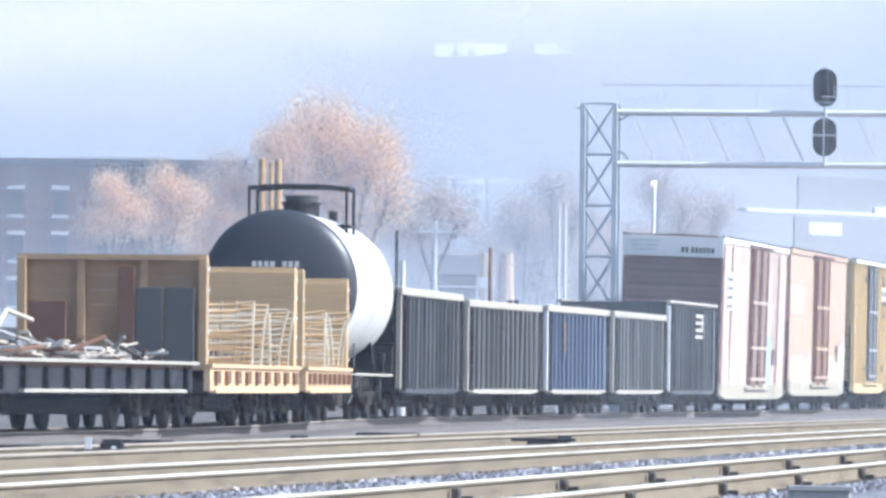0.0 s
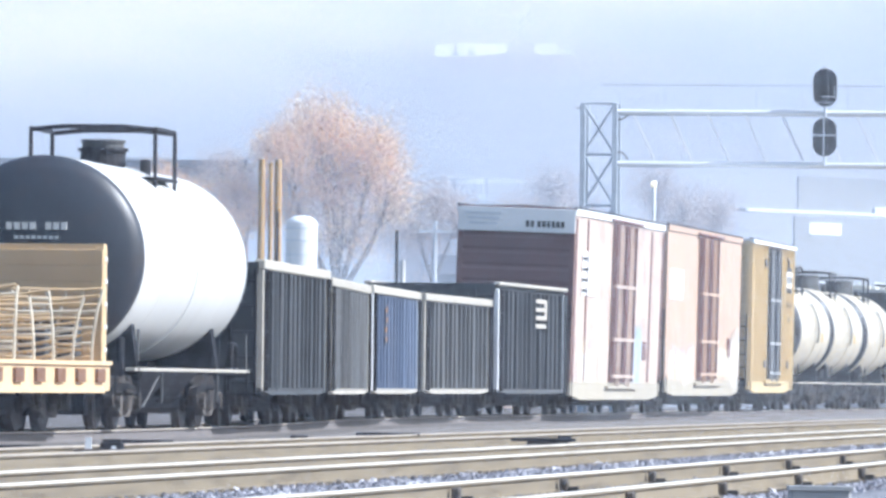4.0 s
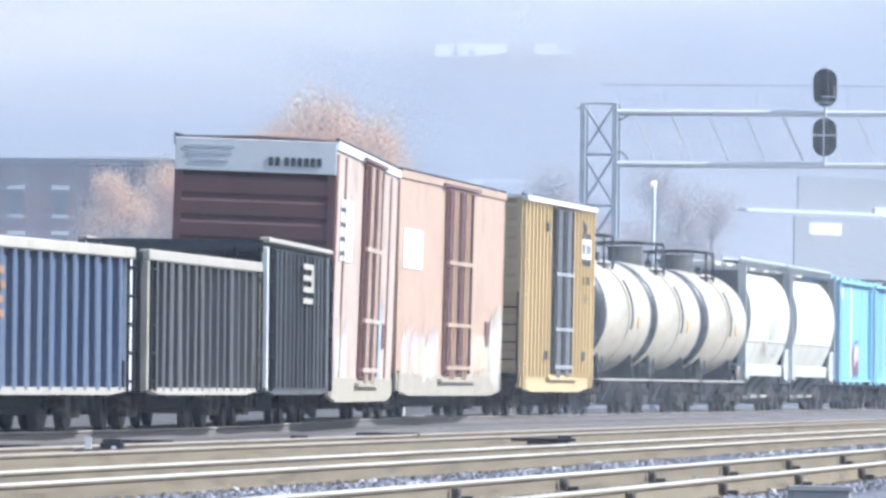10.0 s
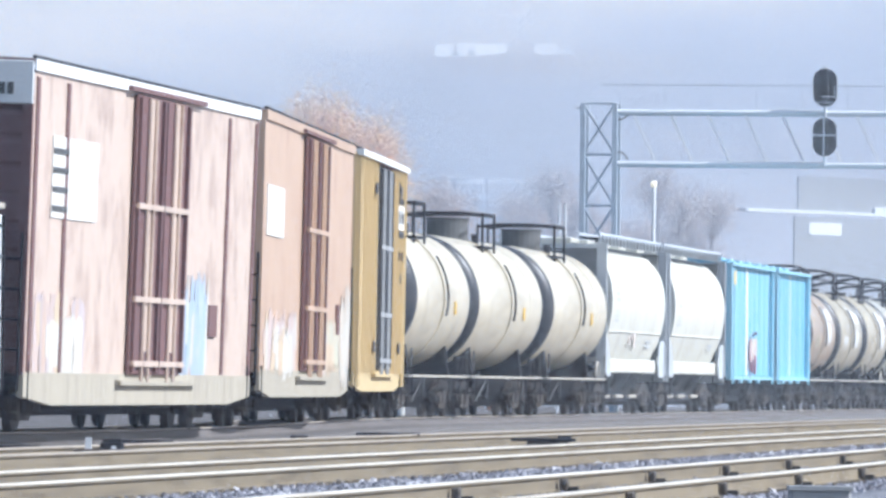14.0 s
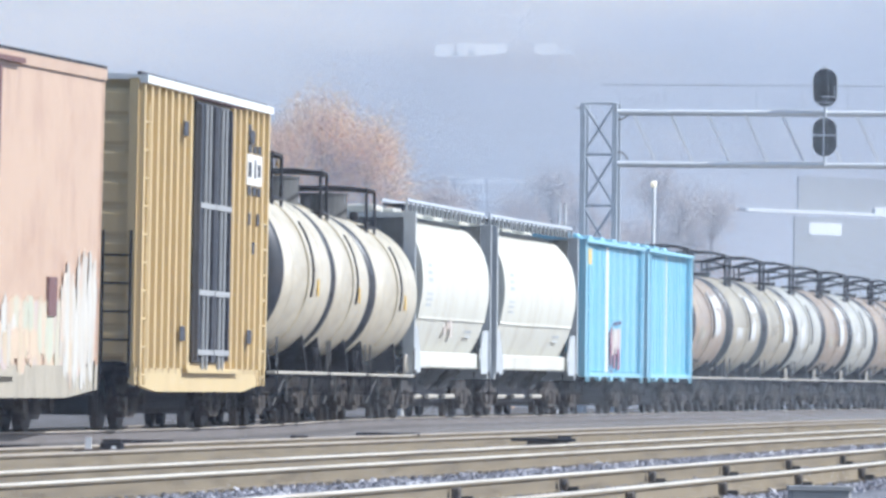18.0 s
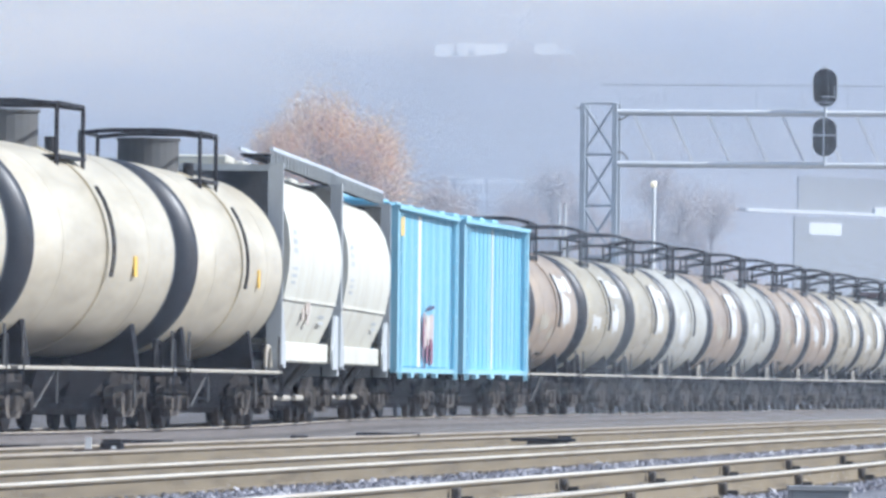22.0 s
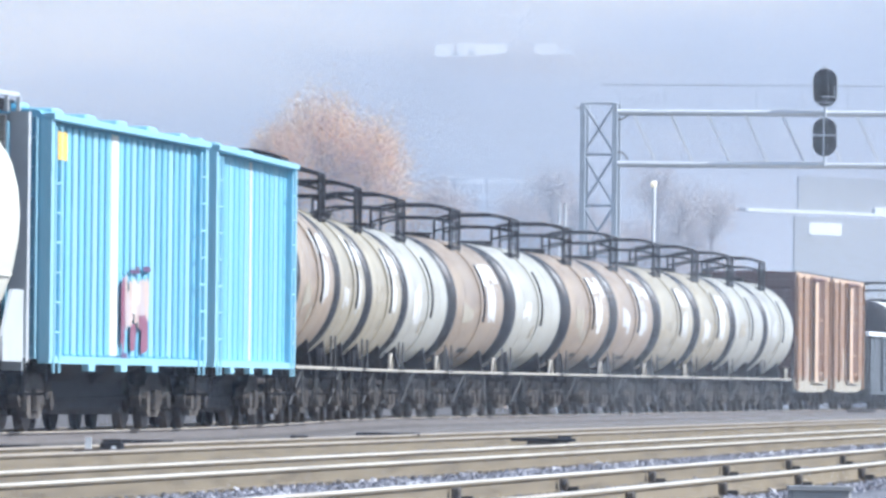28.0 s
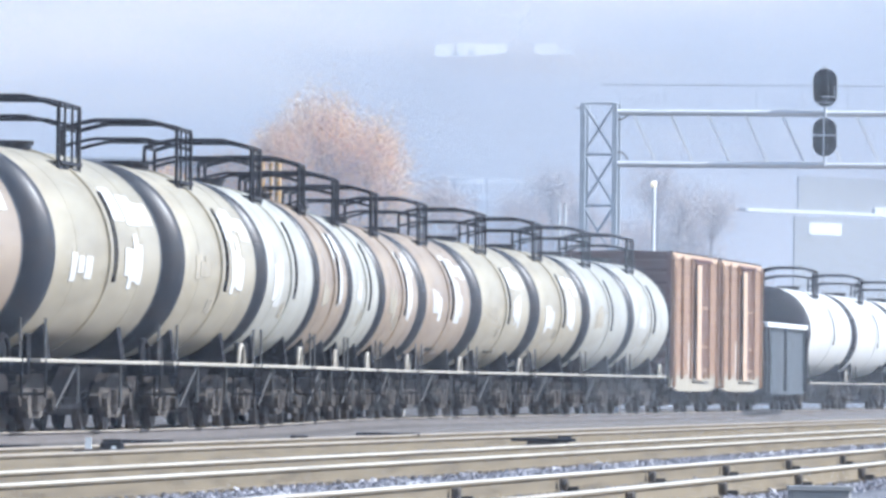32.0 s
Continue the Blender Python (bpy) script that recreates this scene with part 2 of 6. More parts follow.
def part(name, bm, material, parent, label="", smooth=False, at=None):
    me = bm if isinstance(bm, bpy.types.Mesh) else mesh(name, bm, material, smooth)
    ob = new(name, me)
    ob.parent = parent
    if at is not None:
        ob.matrix_basis = at
    return tagged(ob, label) if label else ob


def B():
    return bmesh.new()


def one(name, parent, material, *boxes, label="", bevel=0.0):
    bm = B()
    for b in boxes:
        box(bm, *b, bevel=bevel)
    return part(name, bm, material, parent, label)


def thing(name, label, category, group="", kind="", bm=None, material=None, smooth=False):
    return tagged(new(name, mesh(name, bm, material, smooth) if bm else None), label, category, group, kind)


# ---- the line that the train follows ----
BASE = -60.0
HEADING = np.array([8.10, 8.10, 8.10, 8.10, 8.10, 8.10, 8.09, 8.07, 8.05, 8.04, 8.04, 8.04, 8.04, 8.04, 8.04, 8.04, 8.04, 8.03, 8.02, 8.02, 8.07, 8.33, 8.41, 7.86, 6.96, 5.74, 4.52, 3.67, 3.07, 2.62, 2.56, 3.24, 4.22, 5.15, 6.13, 7.17, 8.16, 9.05, 9.70, 9.40, 8.80, 8.30, 8.04])
STEP_S = BASE + 5.0 * np.arange(len(HEADING))
FINE_S = np.arange(-420.0, 470.0, 0.5)
FINE_H = np.radians(np.interp(FINE_S, STEP_S, HEADING))
MID_H = (FINE_H[1:] + FINE_H[:-1]) / 2
FINE_X = np.concatenate([[0], np.cumsum(-0.5 * np.sin(MID_H))])
FINE_Y = np.concatenate([[0], np.cumsum(-0.5 * np.cos(MID_H))])
ZERO = int((0 - FINE_S[0]) / 0.5)
HALF = 1.55
FINE_X = FINE_X - FINE_X[ZERO] + 8.56 - HALF * np.cos(FINE_H)
FINE_Y = FINE_Y - FINE_Y[ZERO] + 235.69 + HALF * np.sin(FINE_H)


def line(s):
    return Vector((float(np.interp(s, FINE_S, FINE_X)), float(np.interp(s, FINE_S, FINE_Y)), 0.0))


def gone(t):
    """Metres that the train has moved at t seconds."""
    return 9.0 * t + 0.0032 * (t - 16.0) ** 2


TRAIN = []


def couple(ob, lead, length, bogie, lean=0.0):
    """A car whose leading end stands at lead on the line; lean: degrees by which it hangs over on its springs."""
    TRAIN.append((ob, lead - length / 2, bogie, lean))


def car_pose(mid, bogie, t, lean=0.0):
    s = mid + gone(t)
    a, b = line(s + bogie), line(s - bogie)
    d = b - a
    c = (a + b) / 2
    return pose(c.x, c.y, 0.0, 0, lean, math.degrees(math.atan2(-d.x, d.y)))


# ---- running gear, shared by all cars ----
def sideframe_mesh():
    bm = B()
    pts = [(-1.25, 0.52), (-1.12, 0.66), (-0.75, 0.68), (-0.45, 0.86), (0.45, 0.86), (0.75, 0.68), (1.12, 0.66), (1.25, 0.52), (1.1, 0.36), (0.72, 0.38), (0.42, 0.20), (-0.42, 0.20), (-0.72, 0.38), (-1.1, 0.36)]
    lo = [bm.verts.new((-0.07, y, z)) for y, z in pts]
    hi = [bm.verts.new((0.07, y, z)) for y, z in pts]
    k = len(pts)
    for i in range(k):
        bm.faces.new((lo[i], lo[(i + 1) % k], hi[(i + 1) % k], hi[i]))
    bm.faces.new(lo), bm.faces.new(hi)
    for y in (-0.89, 0.89):
        rod(bm, (0.0, y, 0.44), (0.16, y, 0.44), 0.14, 10)
    for y in (-0.15, 0.0, 0.15):
        rod(bm, (0.09, y, 0.30), (0.09, y, 0.62), 0.07, 8)
    bmesh.ops.recalc_face_normals(bm, faces=bm.faces[:])
    return mesh("sideframe", bm, M["rust_frame"])


def wheelset_mesh():
    bm = B()
    rod(bm, (-0.95, 0, 0.42), (0.95, 0, 0.42), 0.08, 8)
    for x in (-1, 1):
        rod(bm, (x * 0.70, 0, 0.42), (x * 0.78, 0, 0.42), 0.45, 24, 0.42)
        rod(bm, (x * 0.66, 0, 0.42), (x * 0.70, 0, 0.42), 0.46, 24)
        rod(bm, (x * 0.78, 0, 0.42), (x * 0.83, 0, 0.42), 0.16, 12)
    return mesh("wheelset", bm, M["wheel"])


# Pale patches stand for dust and for sunlit highlights on the castings.
M["rust_frame"] = paint("cast_steel_dust_and_highlights", (0.045, 0.04, 0.037), 0.75, dirt=(0.31, 0.275, 0.24), amount=0.9, scale=3, spec=0.15)
SIDEFRAME, WHEELSET = sideframe_mesh(), wheelset_mesh()
_b = B()
box(_b, 0, 0, 0.60, 2.0, 0.34, 0.26, bevel=0.03)
rod(_b, (0, 0, 0.6), (0, 0, 0.95), 0.2, 10)
BOLSTER = mesh("truck", _b, M["steel"])
# Dark beams, four a truck, added to close bright gaps round the wheels.
_b = B()
box(_b, 0, 0, 0.40, 1.35, 0.12, 0.34, bevel=0.02)
BEAM = mesh("brake_beam", _b, M["steel"])
_b = B()
box(_b, 0, -0.45, 0.88, 0.16, 0.95, 0.18, bevel=0.02)
box(_b, 0, -0.95, 0.88, 0.30, 0.25, 0.30, bevel=0.05)
rod(_b, (0.35, -0.1, 0.85), (0.42, -0.75, 0.5), 0.03, 6)
COUPLER = mesh("coupler", _b, M["steel"])
_b = B()
for _z in (0.55, 0.85):
    rod(_b, (1.15, 0, _z), (1.5, 0, _z), 0.02, 6)
for _x in (1.15, 1.5):
    rod(_b, (_x, 0, 0.5), (_x, 0, 1.05), 0.02, 6)
STEPS = mesh("sill_step", _b, M["steel"])


def running_gear(car, length, inset=1.9, steps=True, low=0.0):
    half = length / 2
    run = length - 2 * inset - 2.6
    bm = B()
    box(bm, 0, 0, 0.70, 0.5, length - 1.0, 0.34)
    box(bm, 0.55, -run * 0.18, 0.62, 0.6, run * 0.34, 0.42, bevel=0.06)
    box(bm, -0.6, run * 0.2, 0.60, 0.5, run * 0.3, 0.40, bevel=0.06)
    rod(bm, (0.85, -run / 2, 0.45), (0.85, run / 2, 0.50), 0.03, 6)
    rod(bm, (0.2, -run / 2 - 0.8, 0.40), (0.2, run / 2 + 0.8, 0.45), 0.04, 6)
    part("brake_rigging", bm, M["steel"], car)
    # Added dark block that stands in for rigging and shade under the floor.
    bm = B()
    box(bm, 0.0, 0, 0.60, 1.6, run + 0.4, 0.70, bevel=0.08)
    part("underbody", bm, M["steel"], car)
    # Dark bays: hopper bottoms on gondolas, added filler under tank cars.
    if low:
        for k in (-1, 1):
            bm = B()
            y = k * run * 0.22
            v = [bm.verts.new((x * a, y + q * b, z)) for a, b, z in ((1.15, run * 0.27, 0.95), (0.75, run * 0.10, 0.30)) for x, q in ((-1, -1), (1, -1), (1, 1), (-1, 1))]
            for q in ((0, 1, 2, 3), (4, 5, 6, 7), (0, 1, 5, 4), (1, 2, 6, 5), (2, 3, 7, 6), (3, 0, 4, 7)):
                bm.faces.new([v[n] for n in q])
            bmesh.ops.recalc_face_normals(bm, faces=bm.faces[:])
            part("outlet_bay", bm, M["steel"], car)
    for side in (-1, 1):
        tk = part("truck", BOLSTER, None, car, at=pose(0, side * (half - inset), 0))
        for x in (-1, 1):
            part("sideframe", SIDEFRAME, None, tk, at=pose(x * 1.0, 0, 0, 0, 0, 0 if x > 0 else 180))
        for y in (-0.89, 0.89):
            part("wheelset", WHEELSET, None, tk, at=pose(0, y, 0))
        for y in (-1.36, -0.36, 0.36, 1.36):
            part("brake_beam", BEAM, None, tk, at=pose(0, y, 0))
        part("coupler", COUPLER, None, car, at=pose(0, side * half, 0, 0, 0, 0 if side < 0 else 180))
        if steps:
            for x in (0, 180):
                part("sill_step", STEPS, None, car, at=pose(0, side * (half - 0.3), 0, 0, 0, x))
    return half - inset


def ladder(car, x, y, z0, z1, material, across="y", width=0.42, step=0.42):
    dx, dy = (0, width / 2) if across == "y" else (width / 2, 0)
    lad = None
    for s in (-1, 1):
        bm = B()
        rod(bm, (x + s * dx, y + s * dy, z0), (x + s * dx, y + s * dy, z1), 0.025, 6)
        lad = part("ladder" if lad is None else "stile", bm, material, car if lad is None else lad)
    z = z0 + 0.15
    while z < z1:
        bm = B()
        rod(bm, (x - dx, y - dy, z), (x + dx, y + dy, z), 0.018, 6)
        part("rung", bm, material, lad)
        z += step
    return lad


def bars(car, name, x, rows, material, z0, dz, label=""):
    """Short lettering bars on a side face: rows of (y centre, length)."""
    for i, (y, w) in enumerate(rows):
        bm = B()
        box(bm, x, y, z0 - i * dz, 0.012, w, dz * 0.55)
        part(name, bm, material, car, label)


def spray(car, x, cy, cz, sy, sz, material, seed, n=9, label="spray-painted graffiti"):
    """Loose overlapping strokes of spray paint on a side, ragged above and below."""
    rnd = random.Random(seed)
    count = n if n < 4 else int(n * 3)
    others = (M["graf_pale"], M["gold_pale"], M["graf_white"])
    for i in range(count):
        bm = B()
        y = cy - sy / 2 + sy * (i + 0.5) / count + rnd.gauss(0, 0.25) * sy / count
        ry, rz = sy / count * (rnd.uniform(0.5, 1.0) if n < 4 else rnd.uniform(0.8, 1.9)), sz * rnd.uniform(0.2, 0.5)
        z = cz + rnd.uniform(-1, 1) * max(sz / 2 - rz, 0)
        tilt = rnd.uniform(-0.3, 0.3)
        k = 12
        ring = []
        for q in range(k):
            a = 2 * math.pi * q / k
            e = rnd.uniform(0.8, 1.12)
            u, v = ry * e * math.copysign(abs(math.cos(a)) ** 0.5, math.cos(a)), rz * e * math.copysign(abs(math.sin(a)) ** 0.5, math.sin(a))
            ring.append((y + u + tilt * v * 0.5, z + v))
        prof = [bm.verts.new((x + 0.0015 * (i % 3), a, b)) for a, b in ring]
        f = bm.faces.new(prof)
        r = bmesh.ops.extrude_face_region(bm, geom=[f])
        bmesh.ops.translate(bm, verts=[v for v in r["geom"] if isinstance(v, bmesh.types.BMVert)], vec=(0.005, 0, 0))
        bmesh.ops.recalc_face_normals(bm, faces=bm.faces[:])
        tone = others[i % 3] if n >= 4 and rnd.random() < 0.35 else material
        part("graffiti", bm, tone, car, label)


# ---- boxcars ----
def boxcar(lead, length, z0, z1, side, door, end, cap, sill, label, width=3.0, door_at=0.0, door_w=4.6, ribs=0, rib_mat=None, panel_mat=None, roof=None, eave=None, inset=None, rod_mat=None, lean=0.0):
    car = thing("boxcar", label, "boxcar", "freight train")
    h, w = length / 2, width / 2
    bm = B()
    box(bm, 0, 0, (z0 + 0.45 + z1) / 2, width - 0.16, length - 0.16, z1 - z0 - 0.45)
    part("body", bm, end, car)
    for sx in (1, -1):
        bm = B()
        box(bm, sx * (w - 0.05), 0, (z0 + 0.42 + z1) / 2, 0.06, length, z1 - z0 - 0.42)
        part("side_panel", bm, side, car)
    # roof with raised seams
    bm = B()
    prism(bm, [(-w, z1 - 0.05), (w, z1 - 0.05), (w, z1 + 0.02), (0.0, z1 + 0.06), (-w, z1 + 0.02)], -h - 0.03, h + 0.03)
    k = int(length / 1.2)
    for i in range(1, k):
        y = -h + i * length / k
        prism(bm, [(-w, z1 + 0.01), (w, z1 + 0.01), (w, z1 + 0.045), (0, z1 + 0.09), (-w, z1 + 0.045)], y - 0.04, y + 0.04)
    part("roof", bm, roof or end, car)
    if eave:
        ez, ed = (0.12, 0.07) if ribs > 12 else (0.16, 0.0)
        for sx in (1, -1):
            one("roof_edge", car, M["black"], (sx * (w - 0.01), 0, z1 + 0.045, 0.06, length, 0.045))
            one("eave_rail", car, eave, (sx * (w + ed), 0, z1 + 0.02 - ez / 2, 0.05 + ed, length + 0.04, ez))
    # ends, corrugated
    for sy in (-1, 1):
        bm = B()
        zt = z1 - (0.62 if cap else 0.1)
        n = 9
        dz = (zt - z0 - 0.55) / n
        rows = []
        for i in range(n):
            z = z0 + 0.5 + dz * (i + 0.5)
            rows += [(z - dz * 0.47, 0.0), (z - dz * 0.34, 0.022), (z + dz * 0.26, 0.022), (z + dz * 0.42, 0.0)]
        ring = [[bm.verts.new((sx * (w - 0.14), sy * (h + d), z)) for sx in (-1, 1)] for z, d in rows]
        for a, b in zip(ring, ring[1:]):
            bm.faces.new((a[0], a[1], b[1], b[0]))
        bmesh.ops.recalc_face_normals(bm, faces=bm.faces[:])
        part("end_wall", bm, end, car)
        for sx in (-1, 1):
            one("corner_post", car, end, (sx * (w - 0.08), sy * (h - 0.02), (z0 + z1) / 2 + 0.2, 0.14, 0.10, z1 - z0 - 0.45))
        if cap:
            bm = B()
            box(bm, 0, sy * (h + 0.0), z1 - 0.31, width - 0.02, 0.09, 0.60, bevel=0.01)
            c = part("end_band", bm, cap, car, "white painted band across the top of the end")
            for i in range(8):
                one("lettering", c, M["gon_grey"], (sy * -0.28 + 0.12 * i + (0.05 if i > 1 else 0), sy * (h + 0.052), z1 - 0.40, 0.085, 0.012, 0.16))
            for i in range(3):
                one("lettering", c, M["silver"], (-0.85, sy * (h + 0.052), z1 - 0.16 - 0.13 * i, 0.9 - 0.1 * i, 0.012, 0.05))
        ladder(car, w - 0.28, sy * (h + 0.1), z0 + 0.2, z0 + 2.4, M["steel"], "x")
        one("crossover_platform", car, M["steel"], (0, sy * (h + 0.25), 0.98, 1.4, 0.32, 0.05))
    # sill: shallow at the ends, deep under the doors
    bm = B()
    for sx in (1, -1):
        prof = [(-h, z0 + 0.46), (h, z0 + 0.46), (h, z0 + 0.12), (h - 2.2, z0), (-h + 2.2, z0), (-h, z0 + 0.12)]
        lo = [bm.verts.new((sx * (w + 0.0), y, z)) for y, z in prof]
        hi = [bm.verts.new((sx * (w - 0.09), y, z)) for y, z in prof]
        for i in range(6):
            bm.faces.new((lo[i], lo[(i + 1) % 6], hi[(i + 1) % 6], hi[i]))
        bm.faces.new(lo), bm.faces.new(hi)
    bmesh.ops.recalc_face_normals(bm, faces=bm.faces[:])
    part("side_sill", bm, sill, car)
    one("underframe", car, M["steel"], (0, 0, z0 + 0.35, 0.6, length - 0.4, 0.45), (0.5, 0.8, z0 + 0.15, 0.7, 1.6, 0.4), (-0.4, -1.5, z0 + 0.15, 0.6, 0.9, 0.45))
    # doors
    for sx in (1, -1):
        for sd in (-1, 1):
            y = door_at + sd * door_w / 4
            bm = B()
            box(bm, sx * (w + 0.03), y, (z0 + 0.4 + z1) / 2 - 0.06, 0.06, door_w / 2 - 0.05, z1 - z0 - 0.62, bevel=0.015)
            d = part("door", bm, door, car, "sliding plug door with locking rods")
            for dy in (-0.28, 0.28):
                bm = B()
                rod(bm, (sx * (w + 0.10), y + dy * door_w / 4.6, z0 + 0.35), (sx * (w + 0.10), y + dy * door_w / 4.6, z1 - 0.2), 0.03, 6)
                part("locking_rod", bm, rod_mat or rib_mat or side, d)
            for z in (z0 + 0.62, z0 + 0.33 * (z1 - z0), z0 + 0.62 * (z1 - z0)):
                one("door_bar", d, rib_mat or side, (sx * (w + 0.10), y, z, 0.05, door_w / 2 - 0.1, 0.085))
            one("door_panel", d, inset or door, (sx * (w + 0.066), y + 0.15, (z0 + 0.6 + z1) / 2, 0.012, door_w * 0.14, z1 - z0 - 1.0))
            for dy in (-0.44, 0.44):
                one("door_post", d, door, (sx * (w + 0.075), y + dy * door_w / 2, (z0 + 0.4 + z1) / 2 - 0.06, 0.08, 0.14, z1 - z0 - 0.7))
        one("door_track", car, sill, (sx * (w + 0.05), door_at + 0.4, z0 + 0.33, 0.09, door_w + 2.4, 0.07))
        one("door_top_guide", car, M["brown"], (sx * (w + 0.05), door_at + 0.4, z1 - 0.10, 0.09, door_w + 2.2, 0.07))
    # outside ribs or flush panel seams
    if ribs:
        for sx in (1, -1):
            for i in range(ribs + 1):
                y = -h + 0.1 + i * (length - 0.2) / ribs
                if abs(y - door_at) > door_w / 2 + 0.12:
                    one("side_rib", car, panel_mat or side, (sx * (w + 0.03), y, (z0 + 0.30 + z1) / 2, 0.10, 0.16, z1 - z0 - 0.42))
    for sy in (-1, 1) if ribs else ():
        ladder(car, w + 0.06, sy * (h - 0.35), z0 + 0.1, z1 - (1.9 if sy > 0 else 0.4), side)
    couple(car, lead, length, running_gear(car, length, 2.4), lean)
    return car, w, h


car, w, h = boxcar(1.5, 19.9, 0.43, 5.22, M["white_box"], M["brown"], M["brown"], M["end_white"], M["sillwhite"], "tall boxcar with chalky pink-white sides, brown ends and double doors", eave=M["capwhite"], inset=M["white_box"], door_at=0.4, lean=1.6)
for y in (-h + 0.35, -h + 2.7, h - 2.9, h - 0.2):
    one("panel_seam", car, M["brown"], (w - 0.01, y, 2.95, 0.03, 0.22, 4.1))
for k in range(4):
    one("lettering", car, M["gon_grey"], (w + 0.014, -h + 2.2, 4.02 - 0.27 * k, 0.012, 1.15, 0.075))
one("white_patch", car, M["white"], (w - 0.012, -h + 3.4, 3.65, 0.03, 3.6, 1.15))
spray(car, w - 0.012, 4.3, 1.55, 2.4, 1.8, M["graf_blue"], 4)
spray(car, w - 0.014, -h + 2.6, 1.35, 3.6, 1.4, M["graf_pale"], 41, 5)
spray(car, w - 0.010, -h + 3.0, 1.25, 2.6, 1.0, M["graf_white"], 42, 4)
one("vent_door", car, M["brown"], (w + 0.0, 5.9, 1.75, 0.05, 0.8, 0.5))
car, w, h = boxcar(-19.9, 20.0, 0.52, 5.27, M["peach"], M["brown"], M["peach"], None, M["sillwhite"], "tall faded-peach boxcar with brown double doors, graffiti along its bottom", eave=M["peach"], inset=M["peach"], door_at=0.4, lean=0.9)
one("white_patch", car, M["white"], (w - 0.012, -h + 2.4, 3.65, 0.03, 3.4, 0.85))
spray(car, w - 0.012, -6.0, 1.4, 6.5, 1.2, M["graf_pale"], 7, 10)
spray(car, w - 0.0005, -4.4, 1.25, 2.0, 0.9, M["graf_white"], 17, 4)
spray(car, w + 0.001, -6.4, 1.3, 2.6, 0.8, M["gold_pale"], 27, 5)
spray(car, w - 0.010, 5.6, 1.4, 5.0, 1.1, M["graf_green"], 8, 8)
spray(car, w + 0.0005, 8.5, 1.65, 2.3, 2.0, M["graf_white"], 18, 9)
spray(car, w + 0.001, 4.6, 1.2, 2.0, 0.7, M["gold_pale"], 28, 5)
one("vent_door", car, M["brown"], (w + 0.0, 6.7, 1.95, 0.05, 0.55, 0.55))
car, w, h = boxcar(-42.7, 13.6, 0.60, 5.30, M["yellow"], M["door_black"], M["yellow"], None, M["yellow"], "yellow outside-braced boxcar with sooty black doors and white roof edge", door_w=3.5, door_at=0.5, ribs=20, roof=M["roof_pale"], eave=M["roof_pale"], rib_mat=M["concrete"], inset=M["gon_grey"], lean=0.5)
em_ob = one("emblem", car, M["white"], (w + 0.09, h - 1.9, 4.22, 0.014, 1.7, 0.50), label="white painted emblem panel")
for dy, z, wd, ht in ((-0.55, 4.22, 0.34, 0.24), (0.05, 4.24, 0.16, 0.3), (0.5, 4.22, 0.3, 0.2)):
    one("emblem_mark", em_ob, M["door_black"], (w + 0.10, h - 1.9 + dy, z, 0.012, wd, ht))
for dy, z, wd, ht in ((-2.45, 4.56, 0.34, 0.13), (-1.9, 4.56, 0.34, 0.13), (-1.35, 4.56, 0.34, 0.13), (-2.45, 3.87, 0.36, 0.14), (-1.9, 3.87, 0.36, 0.14), (-1.35, 3.87, 0.36, 0.14), (-2.4, 3.42, 0.26, 0.2), (-1.4, 3.42, 0.26, 0.2), (-1.9, 2.95, 0.26, 0.2), (-2.5, 4.85, 0.3, 0.2)):
    one("lettering", car, M["door_black"], (w + 0.095, h + dy, z, 0.012, wd, ht))
for y, z in ((h - 2.3, 1.5), (h - 2.3, 4.75), (-h + 4.0, 1.5), (-h + 4.0, 4.65)):
    one("tack_board", car, M["door_black"], (w + 0.11, y, z, 0.02, 0.5, 0.22))
for lead in (-273.9, -286.9):
    car, w, h = boxcar(lead, 12.0, 0.62, 4.5, M["redbox"], M["brown"], M["brown"], None, M["sillwhite"], "red-oxide outside-braced boxcar with pale salmon door", door_w=2.3, door_at=1.3, ribs=5, panel_mat=M["redbox"], roof=M["brown"], eave=M["salmon"], rib_mat=M["redbox"], inset=M["redbox"])
    for k in range(9):
        one("side_plank", car, M["redbox"], (w - 0.008, 0, 1.25 + 0.36 * k, 0.03, 11.7, 0.3))
    one("primer_band", car, M["salmon"], (w + 0.115, 0.2, 2.6, 0.03, 1.15, 3.3), label="salmon primer streak")
    spray(car, w + 0.0, -1.0, 1.6, 1.6, 1.2, M["graf_white"], 12, 5)


